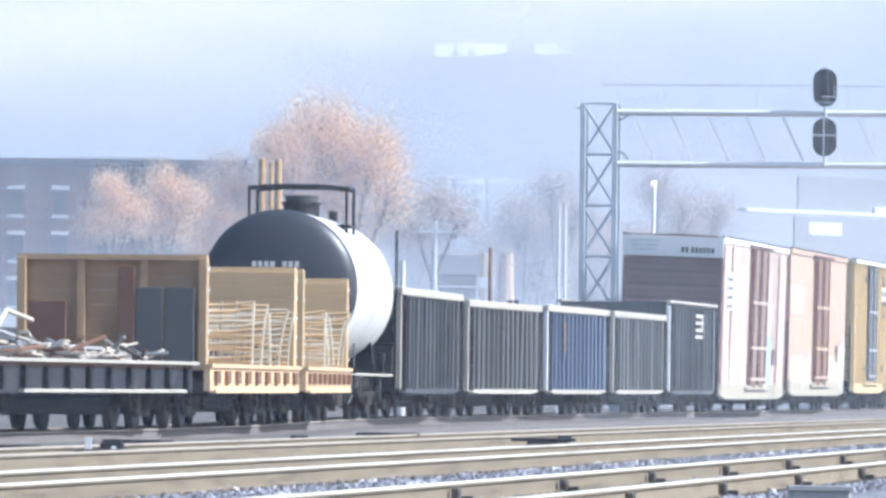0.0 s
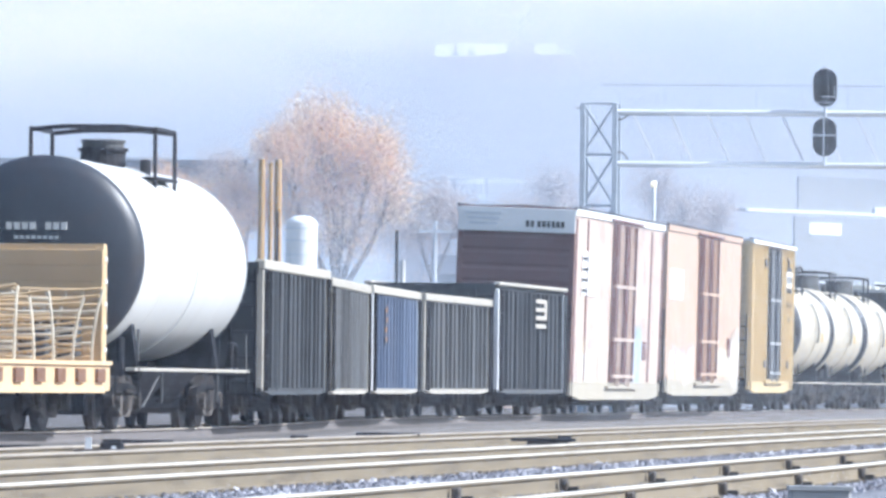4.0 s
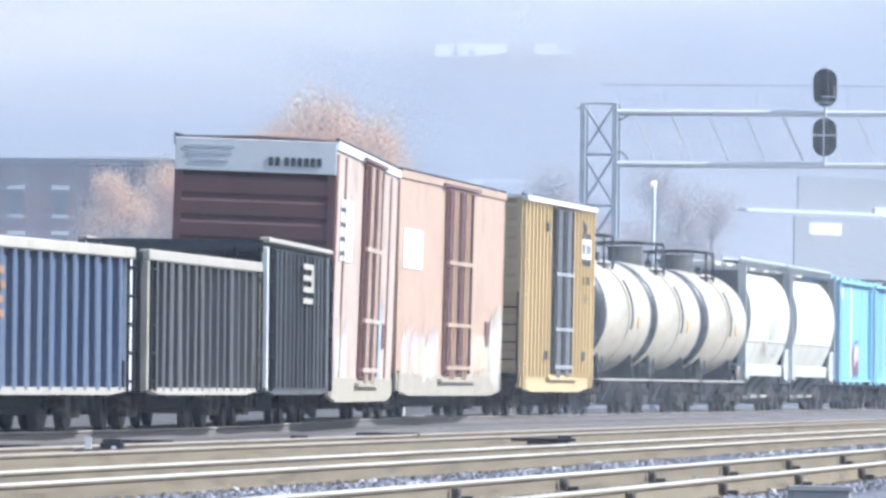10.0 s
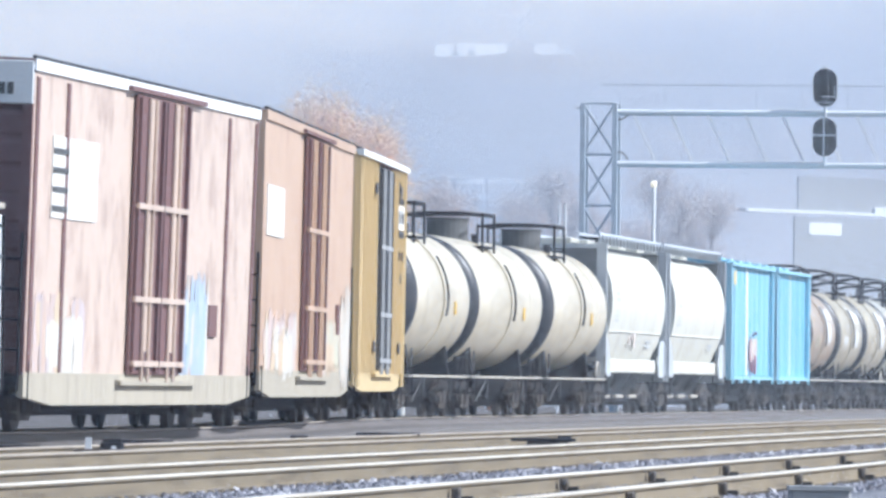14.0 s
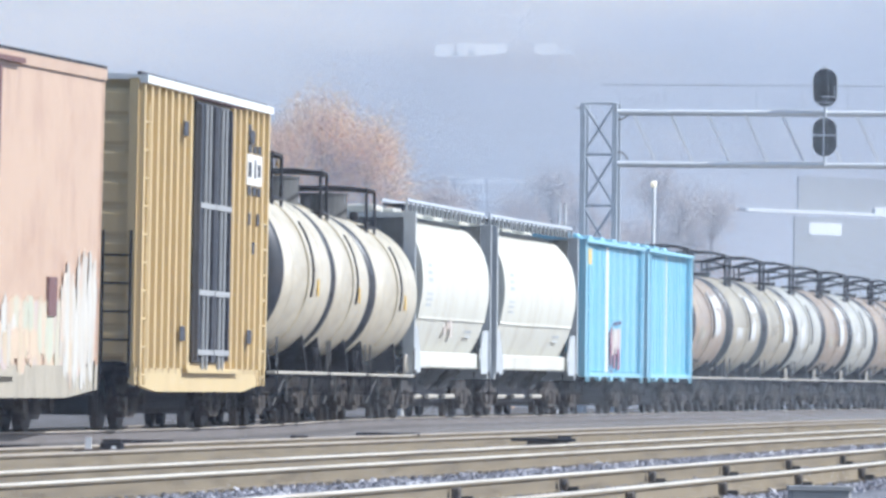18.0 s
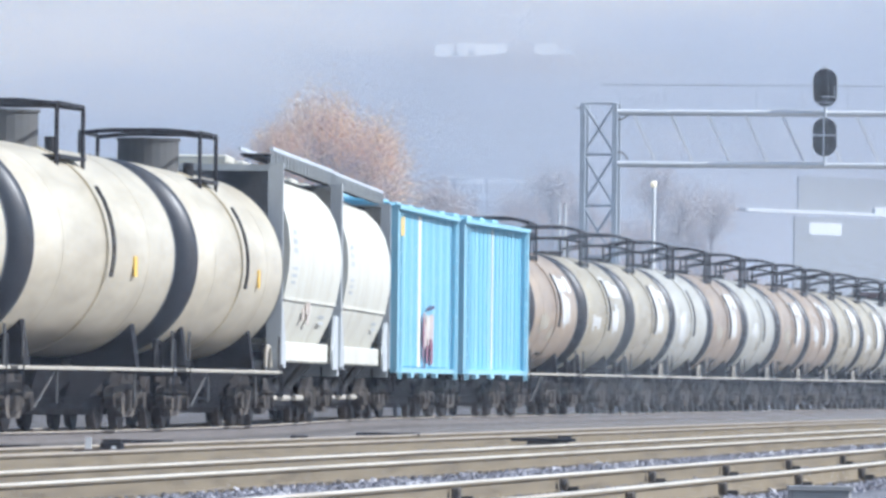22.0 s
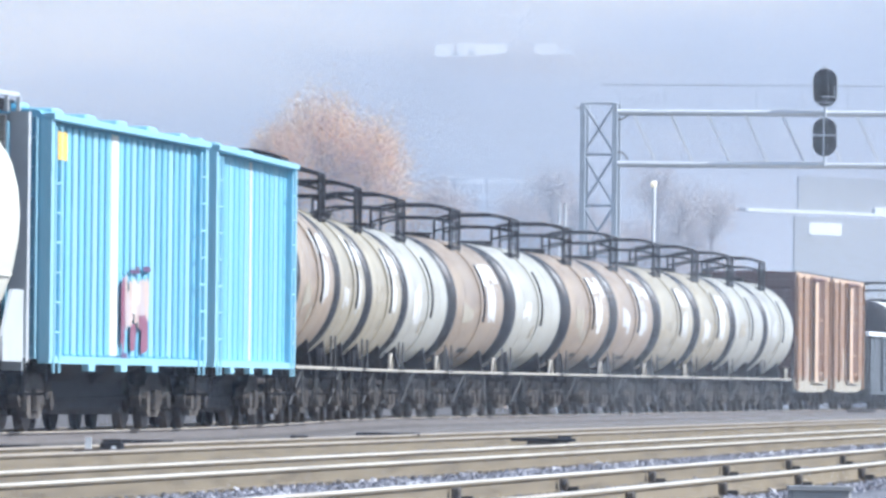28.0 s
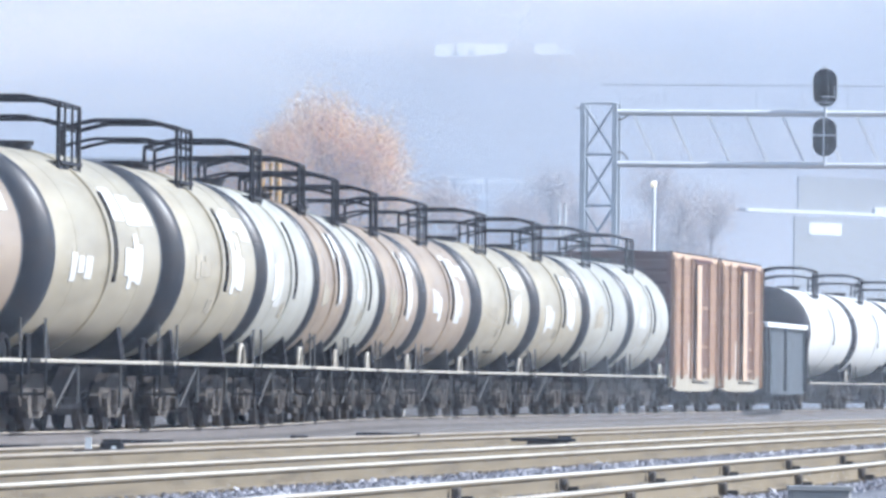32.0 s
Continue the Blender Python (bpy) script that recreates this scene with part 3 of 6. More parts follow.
# ---- open-top gondolas ----
def gondola(lead, length, z1, side, label, chord=None, ribs=15, z0=0.60, width=3.1, post=None, group="freight train", sill=None, rim=0.17):
    chord, post, sill = chord or M["chord"], post or M["chord"], sill or chord or M["chord"]
    car = thing("gondola", label, "gondola", group)
    rnd = random.Random(int(lead * 10) + 5000)
    h, w = length / 2, width / 2
    for sx in (1, -1):
        one("side_sheet", car, side, (sx * (w - 0.10), 0, (z0 + z1) / 2, 0.04, length - 0.1, z1 - z0))
        for i in range(ribs + 1):
            y = -h + 0.12 + i * (length - 0.24) / ribs
            last = i in (0, ribs)
            bm = B()
            box(bm, 0, 0, 0, 0.13, 0.22 if last else 0.16 + rnd.uniform(-0.02, 0.03), z1 - z0 - 0.1, bevel=0.02, m=pose(sx * (w - 0.03), y + (0 if last else rnd.gauss(0, 0.035)), (z0 + z1) / 2 - 0.05, 0 if last else rnd.gauss(0, 0.9), 0, 0 if last else rnd.gauss(0, 7)))
            part("side_rib", bm, post if last else side, car)
        bm = B()
        box(bm, sx * (w - 0.03), 0, z1 + 0.065 - rim / 2, 0.18, length, rim, bevel=0.02)
        part("top_chord", bm, chord, car, "dusty pale top rail")
        bm = B()
        prof = [(-h, z0 + 0.05), (h, z0 + 0.05), (h, z0 + 0.01), (h - 1.6, z0 - 0.06), (-h + 1.6, z0 - 0.06), (-h, z0 + 0.01)]
        lo = [bm.verts.new((sx * (w + 0.02), y, z)) for y, z in prof]
        hi = [bm.verts.new((sx * (w - 0.12), y, z)) for y, z in prof]
        for i in range(6):
            bm.faces.new((lo[i], lo[(i + 1) % 6], hi[(i + 1) % 6], hi[i]))
        bm.faces.new(lo), bm.faces.new(hi)
        bmesh.ops.recalc_face_normals(bm, faces=bm.faces[:])
        part("side_sill", bm, sill, car)
    for sy in (-1, 1):
        one("end_sheet", car, side, (0, sy * (h - 0.06), (z0 + z1) / 2, width - 0.2, 0.06, z1 - z0), (0, sy * (h + 0.0), z1 - 0.08, width - 0.1, 0.12, 0.2), (0, sy * (h + 0.02), 1.9, width - 0.3, 0.12, 0.14), (-0.8, sy * h, 1.9, 0.12, 0.1, z1 - z0 - 0.2), (0.8, sy * h, 1.9, 0.12, 0.1, z1 - z0 - 0.2))
        ladder(car, w + 0.06, sy * (h - 0.32), z0, z1 - 0.1, M["steel"])
        ladder(car, w - 0.3, sy * (h + 0.09), z0, z1 - 0.1, M["steel"], "x")
    one("floor_pan", car, M["steel"], (0, 0, z0 + 0.3, width - 0.3, length - 0.2, 0.1), (0, 0, z0 + 0.05, 0.5, length, 0.4))
    bm = B()
    bmesh.ops.create_grid(bm, x_segments=8, y_segments=30, size=0.5, matrix=Matrix.Translation((0, 0, z1 - 0.22)) @ Matrix.Diagonal((width - 0.3, length - 0.2, 1, 1)))
    for v in bm.verts:
        v.co.z += 0.30 * noise.noise(v.co * 0.9 + Vector((lead, 0, 0))) + 0.12 * (1 - abs(v.co.x) / 1.5)
    part("load", bm, M["coal"], car, "dark scrap load heaped to the rim")
    couple(car, lead, length, running_gear(car, length, 1.8, low=1.0))
    return car, w, h


gondola(69.5, 12.6, 2.72, M["gon_dark"], "dark grey ribbed gondola with pale top rail", sill=M["gon_dark"])
gondola(55.9, 12.7, 2.62, M["gon_grey"], "grey ribbed gondola with pale top rail")
car, w, h = gondola(42.1, 12.5, 2.66, M["gon_blue"], "blue ribbed gondola with white posts", post=M["capwhite"])
bars(car, "lettering", w + 0.05, [(-3.0, 0.34), (-2.9, 0.3), (-3.05, 0.36), (-2.95, 0.3)], M["orange"], 2.25, 0.2)
gondola(28.4, 12.2, 2.66, M["gon_grey"], "weathered grey-brown ribbed gondola with pale top rail")
car, w, h = gondola(15.2, 12.4, 3.10, M["gon_dark"], "tall dark gondola with white bar emblem", post=M["capwhite"], sill=M["gon_grey"], rim=0.09)
bm = B()
for i in range(4):
    box(bm, w + 0.06, 1.1, 2.78 - 0.2 * i, 0.012, 1.9, 0.10)
box(bm, w + 0.062, 1.95, 2.58, 0.012, 0.45, 0.5)
part("emblem", bm, M["chord"], car, "off-white stacked-bar emblem")
gondola(-300.3, 13.2, 2.75, M["gon_steel"], "blue-grey gondola with white top rail", chord=M["capwhite"], sill=M["gon_steel"], post=M["gon_steel"], ribs=2)


# ---- tank cars ----
def tank_mesh(length, r, zc, material, name="tank"):
    bm = B()
    h = length / 2
    prof = []
    for i in range(7):
        a = math.pi / 2 * i / 6
        prof.append((-h - 0.36 * math.cos(a) + 0.0, max(r * math.sin(a), 0.02)))
    back = [(-y, q) for y, q in prof[::-1]]
    ring = [(-h * 0.5, r), (0.0, r), (h * 0.5, r)]
    lathe(bm, prof + ring + back, 56, zc)
    return mesh(name, bm, material, True)


def tank_car(lead, length, r, zc, shell, head, label, rail="platform", sill_z=0.92, dome=True, ladders=True):
    """length: over the end sills; the barrel is shorter."""
    car = thing("tank_car", label, "tank car", "freight train")
    h = length / 2
    barrel = length - 1.1
    tk = part("tank", tank_mesh(barrel, r, zc, shell), None, car)
    for sy in (-1, 1):
        bm = B()
        prof = []
        for i in range(7):
            a = math.pi / 2 * i / 6
            prof.append((-barrel / 2 - 0.37 * math.cos(a) - 0.004, max((r + 0.006) * math.sin(a), 0.02)))
        prof.append((-barrel / 2 + 0.10, r + 0.006))
        lathe(bm, [(y if sy < 0 else -y, q) for y, q in prof], 56, zc)
        part("tank_head", bm, head, car, smooth=True)
    # strap, ladder and centre hoop
    bm = B()
    lathe(bm, [(-0.06, r + 0.03), (0.06, r + 0.03)], 56, zc)
    part("hoop", bm, shell, car)
    for y in (-0.3, 0.3):
        bm = B()
        lathe(bm, [(barrel * y - 0.02, r + 0.004), (barrel * y, r + 0.009), (barrel * y + 0.02, r + 0.004)], 56, zc)
        part("weld_seam", bm, shell, car)
    for sx in (1, -1):
        lad = None
        for y in (-0.09, 0.09) if ladders else ():
            bm = B()
            tube(bm, [Vector((sx * (r + 0.10) * math.cos(a), y, zc + (r + 0.10) * math.sin(a))) for a in [radians(q) for q in range(-14, 35, 8)]], 0.016)
            lad = part("ladder" if lad is None else "stile", bm, M["steel"], car if lad is None else lad)
        for q in range(-12, 35, 8) if ladders else ():
            a = radians(q)
            p = Vector((sx * (r + 0.10) * math.cos(a), 0, zc + (r + 0.10) * math.sin(a)))
            bm = B()
            rod(bm, p + Vector((0, -0.09, 0)), p + Vector((0, 0.09, 0)), 0.015, 6)
            part("rung", bm, M["steel"], lad)
        for y in (-h + 0.35, h - 0.35):
            bm = B()
            box(bm, sx * 1.22, y, 1.15, 0.08, 0.22, 0.5, bevel=0.02)
            part("end_bracket", bm, M["steel"], car)
        bm = B()
        box(bm, sx * 1.42, 0, sill_z, 0.16, length, 0.055, bevel=0.01)
        part("running_board", bm, M["chord"], car, "pale narrow running board")
        for y in (-h + 0.35, h - 0.35):
            bm = B()
            rod(bm, (sx * 1.48, y, sill_z), (sx * 1.48, y, sill_z + 0.6), 0.022, 6)
            part("grab_iron", bm, M["gon_grey"], car)
    # saddles and stub sills
    for sy in (-1, 1):
        bm = B()
        y = sy * (h - 1.9)
        pts = [(1.35 * math.cos(a), zc + (r + 0.01) * math.sin(a)) for a in [radians(q) for q in range(-150, -29, 12)]]
        prism(bm, [(-1.25, 0.9), (1.25, 0.9)] + [(x * 0.95, z) for x, z in pts[::-1]], y - 0.16, y + 0.16)
        part("saddle", bm, M["steel"], car)
        one("stub_sill", car, M["black"], (0, sy * (h - 1.4), 0.88, 0.5, 2.9, 0.36), (0, sy * (h - 0.1), 0.92, 2.6, 0.16, 0.2))
        # A pale arc on some cars stands in for a sunlit reservoir edge.
        if sy > 0:
            bm = B()
            arc = [Vector((1.34, h - 0.75 + 0.34 * math.cos(q), 1.0 + 0.36 * math.sin(q))) for q in [math.pi * e / 8 for e in range(9)]]
            tube(bm, arc, 0.035)
            part("air_hose", bm, M["chord"] if int(lead) % 2 else M["steel"], car)
        bm = B()
        rod(bm, (1.42, sy * (h - 3.1), sill_z), (1.25, sy * (h - 2.3), 0.35), 0.018, 6)
        rod(bm, (1.42, sy * (h - 3.1), sill_z), (1.42, sy * (h - 3.1), 0.42), 0.02, 6)
        part("brake_rod", bm, M["gon_grey"], car)
    top = zc + r
    bm = B()
    mh = 0.22 if dome else 0.06
    rod(bm, (0, 0, top - 0.12), (0, 0, top + mh), 0.36, 20)
    rod(bm, (0, 0, top + mh), (0, 0, top + mh + 0.05), 0.40, 20)
    part("manway", bm, M["black"], car, smooth=False)
    if dome:
        hh = 0.44 if ladders else 0.36
        bm = B()
        rod(bm, (0, 0.0, top - 0.2), (0, 0.0, top + hh), 0.50 if ladders else 0.33, 24)
        rod(bm, (0, 0.0, top + hh), (0, 0.0, top + hh + 0.04), 0.53 if ladders else 0.355, 24)
        part("valve_housing", bm, M["gon_grey"], car)
        bm = B()
        rod(bm, (0.6, 0.45, top - 0.25), (0.6, 0.45, top + 0.10), 0.09, 12)
        part("safety_valve", bm, M["black"], car)
    # handrail frame on the crown
    rw, rl, rz = (0.98, 1.0, top + 0.55) if rail == "platform" else (0.92, 0.78, top + 0.62)

    def pipe(name, a, b, q=0.034):
        bm = B()
        rod(bm, a, b, q, 6)
        part(name, bm, M["black"], car)

    corners = [(-rw, -rl), (rw, -rl), (rw, rl), (-rw, rl)]
    bow = 0.06 if rail == "platform" else 0.15
    for i, (x, y) in enumerate(corners):
        x2, y2 = corners[(i + 1) % 4]
        pipe("handrail_post", (x, y, zc + math.sqrt(max(r * r - x * x, 0.01)) - 0.02), (x, y, rz - 0.03))
        if i % 2:
            pipe("handrail", (x, y, rz), (x2, y2, rz))
        else:
            # bars across the tank rise in a shallow bow
            for drop, q in ((0.0, 0.036), (0.29, 0.026)) if rail != "platform" else ((0.0, 0.036),):
                bm = B()
                tube(bm, [Vector((x * c, y, rz - 0.03 - drop + bow * f)) for c, f in ((1.0, 0.0), (0.97, 0.2), (0.75, 0.6), (0.45, 1.0), (0.0, 1.0), (-0.45, 1.0), (-0.75, 0.6), (-0.97, 0.2), (-1.0, 0.0))], q)
                part("handrail", bm, M["black"], car)
    if rail != "platform":
        for x in (rw,):
            for y in (-0.3, 0.25):
                pipe("handrail_post", (x, y, zc + math.sqrt(r * r - x * x) - 0.02), (x, y, rz), 0.02)
            one("kick_plate", car, M["black"], (x, 0, top - 0.34, 0.03, rl * 2, 0.12))
    for x in (rw - 0.12, -rw + 0.12):
        one("walkway", car, M["black"], (x, 0, top - 0.22, 0.35, rl * 2, 0.05))
    couple(car, lead, length, running_gear(car, length, 1.75, low=1.0))
    return car, h


car, h = tank_car(82.6, 12.0, 1.52, 2.60, M["tank_white"], M["head_black"], "white tank car with black painted heads and crown handrail", ladders=False)
for i, (wd, z) in enumerate(((0.95, 3.05), (0.7, 2.88), (0.8, 2.74))):
    n = 8
    for j in range(n):
        if j != 4 or i:
            one("lettering", car, M["white"], (-0.05 - wd / 2 + wd * (j + 0.5) / n, -h + 0.17 + 0.02 * i, z, wd / n * 0.72, 0.03, 0.11 if i == 0 else 0.05), label="white lettering bar on the black head")
for lead, span in ((-58.8, 11.4), (-70.6, 12.2), (-83.8, 12.2)):
    car, h = tank_car(lead, span, 1.56, 2.66, M["tank_bright"], M["head_black"], "dusty silver tank car with black heads and boxed crown platform")
    one("placard", car, M["gold"], (1.565, 2.2, 2.45, 0.02, 0.26, 0.30), label="small yellow placard")
def curved_patch(car, r, zc, y0, y1, a0, a1, seed, mat="tank_white", count=5):
    """Blocky patches that follow the barrel, in the given material."""
    rnd = random.Random(seed)
    for k in range(count):
        ya = y0 + (y1 - y0) * k / count
        yb = ya + (y1 - y0) / count * rnd.uniform(0.75, 1.1)
        lo, hi = a0 + rnd.uniform(0, 0.28) * (a1 - a0), a1 - rnd.uniform(0, 0.4) * (a1 - a0)
        bm = B()
        ring = []
        for q in range(5):
            a = radians(lo + (hi - lo) * q / 4)
            ring.append([bm.verts.new((rr * math.cos(a), y, zc + rr * math.sin(a))) for rr in (r, r + 0.008) for y in (ya, yb)])
        for p, n in zip(ring, ring[1:]):
            bm.faces.new((p[2], p[3], n[3], n[2]))
            bm.faces.new((p[0], p[2], n[2], n[0]))
            bm.faces.new((p[1], n[1], n[3], p[3]))
        bm.faces.new((ring[0][0], ring[0][1], ring[0][3], ring[0][2]))
        bm.faces.new((ring[-1][0], ring[-1][2], ring[-1][3], ring[-1][1]))
        bmesh.ops.recalc_face_normals(bm, faces=bm.faces[:])
        part("lettering_panel", bm, M[mat], car, "blocky patch following the barrel")


for i, lead in enumerate((-152.4, -162.8, -173.3, -183.2, -193.1, -203.3, -213.6, -223.7, -233.9, -244.0, -254.0, -263.8)):
    shell = (M["tank_beige"], M["tank_silver"], M["tank_silver"], M["tank_pale"], M["tank_beige"], M["tank_pale"], M["tank_beige"], M["tank_beige"], M["tank_silver"], M["tank_silver"], M["tank_pale"], M["tank_pale"])[i]
    tone = {"stained_beige_tank_paint": "stained beige", "dusty_silver_tank_paint": "dusty silver-grey", "pale_grey_tank_paint": "pale grey"}[shell.name]
    car, h = tank_car(lead, 9.5, 1.55, 2.585, shell, M["head_black"], "short %s tank car with long black crown handrail" % tone, rail="long", sill_z=1.02, dome=False)
    if shell is not M["tank_pale"]:
        curved_patch(car, 1.555, 2.585, 0.7, 3.7, 16, 42, 50 + i, "tank_white", 3)
        curved_patch(car, 1.557, 2.585, 1.2, 2.6, -20, 20, 150 + i, "tank_white", 4)
    curved_patch(car, 1.554, 2.585, -2.9, -1.3, -22 + 5 * (i % 3), 2 + 4 * (i % 4), 90 + i, "tank_white" if i % 2 else "sillwhite", 3)
    if shell is M["tank_beige"] or i == 8:
        curved_patch(car, 1.553, 2.585, -1.0, 0.4, -46, -40, 170 + i, "gon_dark", 1)
    if i % 3 != 1:
        curved_patch(car, 1.553, 2.585, -0.9, -0.3, -30, -14, 130 + i, "sillwhite", 2)
for lead in (-315.0, -332.5, -350.0):
    car, h = tank_car(lead, 16.4, 1.5, 2.62, M["tank_white"], M["black"], "long white tank car with black heads", rail="long", dome=False)


# ---- covered hoppers ----
def round_hopper(lead, length):
    car = thing("covered_hopper", "off-white round-sided covered hopper with roof walkway", "hopper car", "freight train")
    h, w = length / 2, 1.56
    bm = B()
    half = [(1.12, 1.40), (1.20, 1.58), (1.35, 1.92), (1.475, 2.30), (1.545, 2.70), (1.56, 3.05), (1.53, 3.40), (1.44, 3.74), (1.29, 4.03), (1.05, 4.28), (0.7, 4.46), (0.0, 4.53)]
    outline = half + [(-x, z) for x, z in half[-2::-1]]
    prism(bm, outline, -h + 0.95, h - 0.95)
    part("body", bm, M["hopper"], car, smooth=True)
    for sx in (1, -1):
        one("side_sill", car, M["hopper"], (sx * 1.30, 0, 1.28, 0.10, length - 2.8, 0.36), bevel=0.03)
        one("weld_seam", car, M["hopper"], (sx * 1.435, 0, 2.2, 0.06, length - 1.96, 0.05))
        for sy in (-1, 1):
            bm = B()
            prism(bm, [(sx * 1.24, 1.0), (sx * 1.50, 1.0), (sx * 1.50, 4.48), (sx * 1.24, 4.48)], sy * (h - 0.10) - 0.08, sy * (h - 0.10) + 0.08)
            part("corner_post", bm, M["hopper_end"], car)
            bm = B()
            lo = [bm.verts.new((sx * 1.46, sy * y, z)) for y, z in ((h - 0.2, 1.0), (h - 1.5, 1.0), (h - 1.5, 1.35), (h - 0.9, 2.0), (h - 0.2, 2.0))]
            hi = [bm.verts.new((sx * 1.41, v.co.y, v.co.z)) for v in lo]
            for i in range(5):
                bm.faces.new((lo[i], lo[(i + 1) % 5], hi[(i + 1) % 5], hi[i]))
            bm.faces.new(lo), bm.faces.new(hi)
            bmesh.ops.recalc_face_normals(bm, faces=bm.faces[:])
            part("gusset", bm, M["hopper_end"], car)
    for sy in (-1, 1):
        bm = B()
        v = [bm.verts.new(c) for c in ((-1.35, sy * (h - 0.94), 4.40), (1.35, sy * (h - 0.94), 4.40), (1.3, sy * (h - 0.90), 1.5), (-1.3, sy * (h - 0.90), 1.5))]
        v2 = [bm.verts.new((q.co.x, q.co.y - sy * 0.1, q.co.z)) for q in v]
        for i in range(4):
            bm.faces.new((v[i], v[(i + 1) % 4], v2[(i + 1) % 4], v2[i]))
        bm.faces.new(v), bm.faces.new(v2)
        bmesh.ops.recalc_face_normals(bm, faces=bm.faces[:])
        # Dark grey stands in for the shadow of the end recess.
        part("slope_sheet", bm, M["gon_grey"], car)
        one("end_sill", car, M["hopper_end"], (0, sy * (h - 0.1), 1.0, 2.9, 0.25, 0.25))
        for z in (4.4, 3.2):
            one("end_brace", car, M["hopper_end"], (0, sy * (h - 0.1), z, 2.9, 0.1, 0.11))
        bm = B()
        rod(bm, (1.2, sy * (h - 0.6), 1.35), (1.45, sy * (h - 0.6), 1.35), 0.24, 18)
        part("air_reservoir", bm, M["hopper"], car)
    for x in (-1.3, -0.75, 0.75, 1.3):
        one("walk_rail", car, M["silver"], (x, 0, 4.72, 0.05, length, 0.06))
    k = int(length / 0.75)
    for i in range(k + 1):
        y = -h + i * length / k
        for sx in (-1, 1):
            one("walk_bracket", car, M["hopper_end"], (sx * 1.31, y, 4.58, 0.05, 0.07, 0.24))
    for sx in (-1, 1):
        # The upright box is a dark strip standing in for shade beneath.
        one("walk_grating", car, M["steel"], (sx * 1.02, 0, 4.62, 0.5, length - 0.1, 0.04), (sx * 1.2, 0, 4.55, 0.03, length - 0.1, 0.14))
    for i in range(4):
        y = -h + length * (i + 0.5) / 4
        one("hatch", car, M["hopper"], (0, y, 4.56, 0.9, 1.6, 0.16), bevel=0.03)
    for i in (-1, 0, 1):
        bm = B()
        y = i * length / 4.6
        v = [bm.verts.new(c) for c in ((-1.2, y - 1.2, 1.3), (1.2, y - 1.2, 1.3), (1.2, y + 1.2, 1.3), (-1.2, y + 1.2, 1.3), (-0.4, y - 0.35, 0.42), (0.4, y - 0.35, 0.42), (0.4, y + 0.35, 0.42), (-0.4, y + 0.35, 0.42))]
        for q in ((0, 1, 2, 3), (4, 5, 6, 7), (0, 1, 5, 4), (1, 2, 6, 5), (2, 3, 7, 6), (3, 0, 4, 7)):
            bm.faces.new([v[j] for j in q])
        bmesh.ops.recalc_face_normals(bm, faces=bm.faces[:])
        part("hopper_bay", bm, M["steel"], car)
        for dx in (-0.9, -0.3, 0.3, 0.9):
            bm = B()
            rod(bm, (1.24, y + dx * 1.25, 1.2), (0.62, y + dx * 0.45, 0.45), 0.04, 6)
            part("bay_rib", bm, M["gon_grey"], car)
        bm = B()
        rod(bm, (1.0, y - 0.9, 0.47), (1.0, y + 0.9, 0.47), 0.05, 8)
        part("gate_pipe", bm, M["chord"], car, "pale discharge pipe")
    couple(car, lead, length, running_gear(car, length, 1.8))
    return car, h


def hopper_stencils(car, h, seed, tag):
    """Worn grey stencils and a faded red tag that follow the curved side."""
    rnd = random.Random(seed)
    curve = ((1.35, 1.92), (1.475, 2.30), (1.545, 2.70), (1.56, 3.05), (1.53, 3.40), (1.44, 3.74))

    def bulge(z):
        return float(np.interp(z, [c[1] for c in curve], [c[0] for c in curve])) + 0.004

    for y, z, wd, ht in [(-h + 2.3, 3.35 - 0.16 * k, rnd.uniform(0.7, 1.0), 0.09) for k in range(3)] + [(-h + 2.3, 2.72 - 0.12 * k, rnd.uniform(0.9, 1.2), 0.05) for k in range(3)] + [(h - 3.4, 1.95, 1.3, 0.06), (h - 3.4, 1.84, 1.0, 0.05)]:
        bm = B()
        v = [bm.verts.new((bulge(q) + e, y + k * wd / 2, q)) for e in (0, 0.006) for k, q in ((-1, z - ht / 2), (1, z - ht / 2), (1, z + ht / 2), (-1, z + ht / 2))]
        for q in ((0, 1, 2, 3), (4, 5, 6, 7), (0, 1, 5, 4), (1, 2, 6, 5), (2, 3, 7, 6), (3, 0, 4, 7)):
            bm.faces.new([v[j] for j in q])
        bmesh.ops.recalc_face_normals(bm, faces=bm.faces[:])
        part("stencil", bm, M["hopper_end"], car, "worn grey stencilled lettering bar")
    if tag:
        for k in range(5):
            y, z = -0.9 + 0.32 * k, 1.98 + (0.05, 0.16, 0.22, 0.14, -0.02)[k]
            bm = B()
            box(bm, bulge(z) + 0.004, y, z, 0.012, 0.40, 0.34, m=None, bevel=0.005)
            part("graffiti", bm, M["graf_faded"], car, "faded red spray-painted ring")


M["graf_faded"] = paint("faded_red_spray_paint", (0.64, 0.56, 0.50), 0.6, dirt=(0.62, 0.6, 0.54), amount=0.8, scale=4)
hopper_stencils(*round_hopper(-95.7, 14.2), 3, True)
hopper_stencils(*round_hopper(-110.6, 15.1), 4, False)


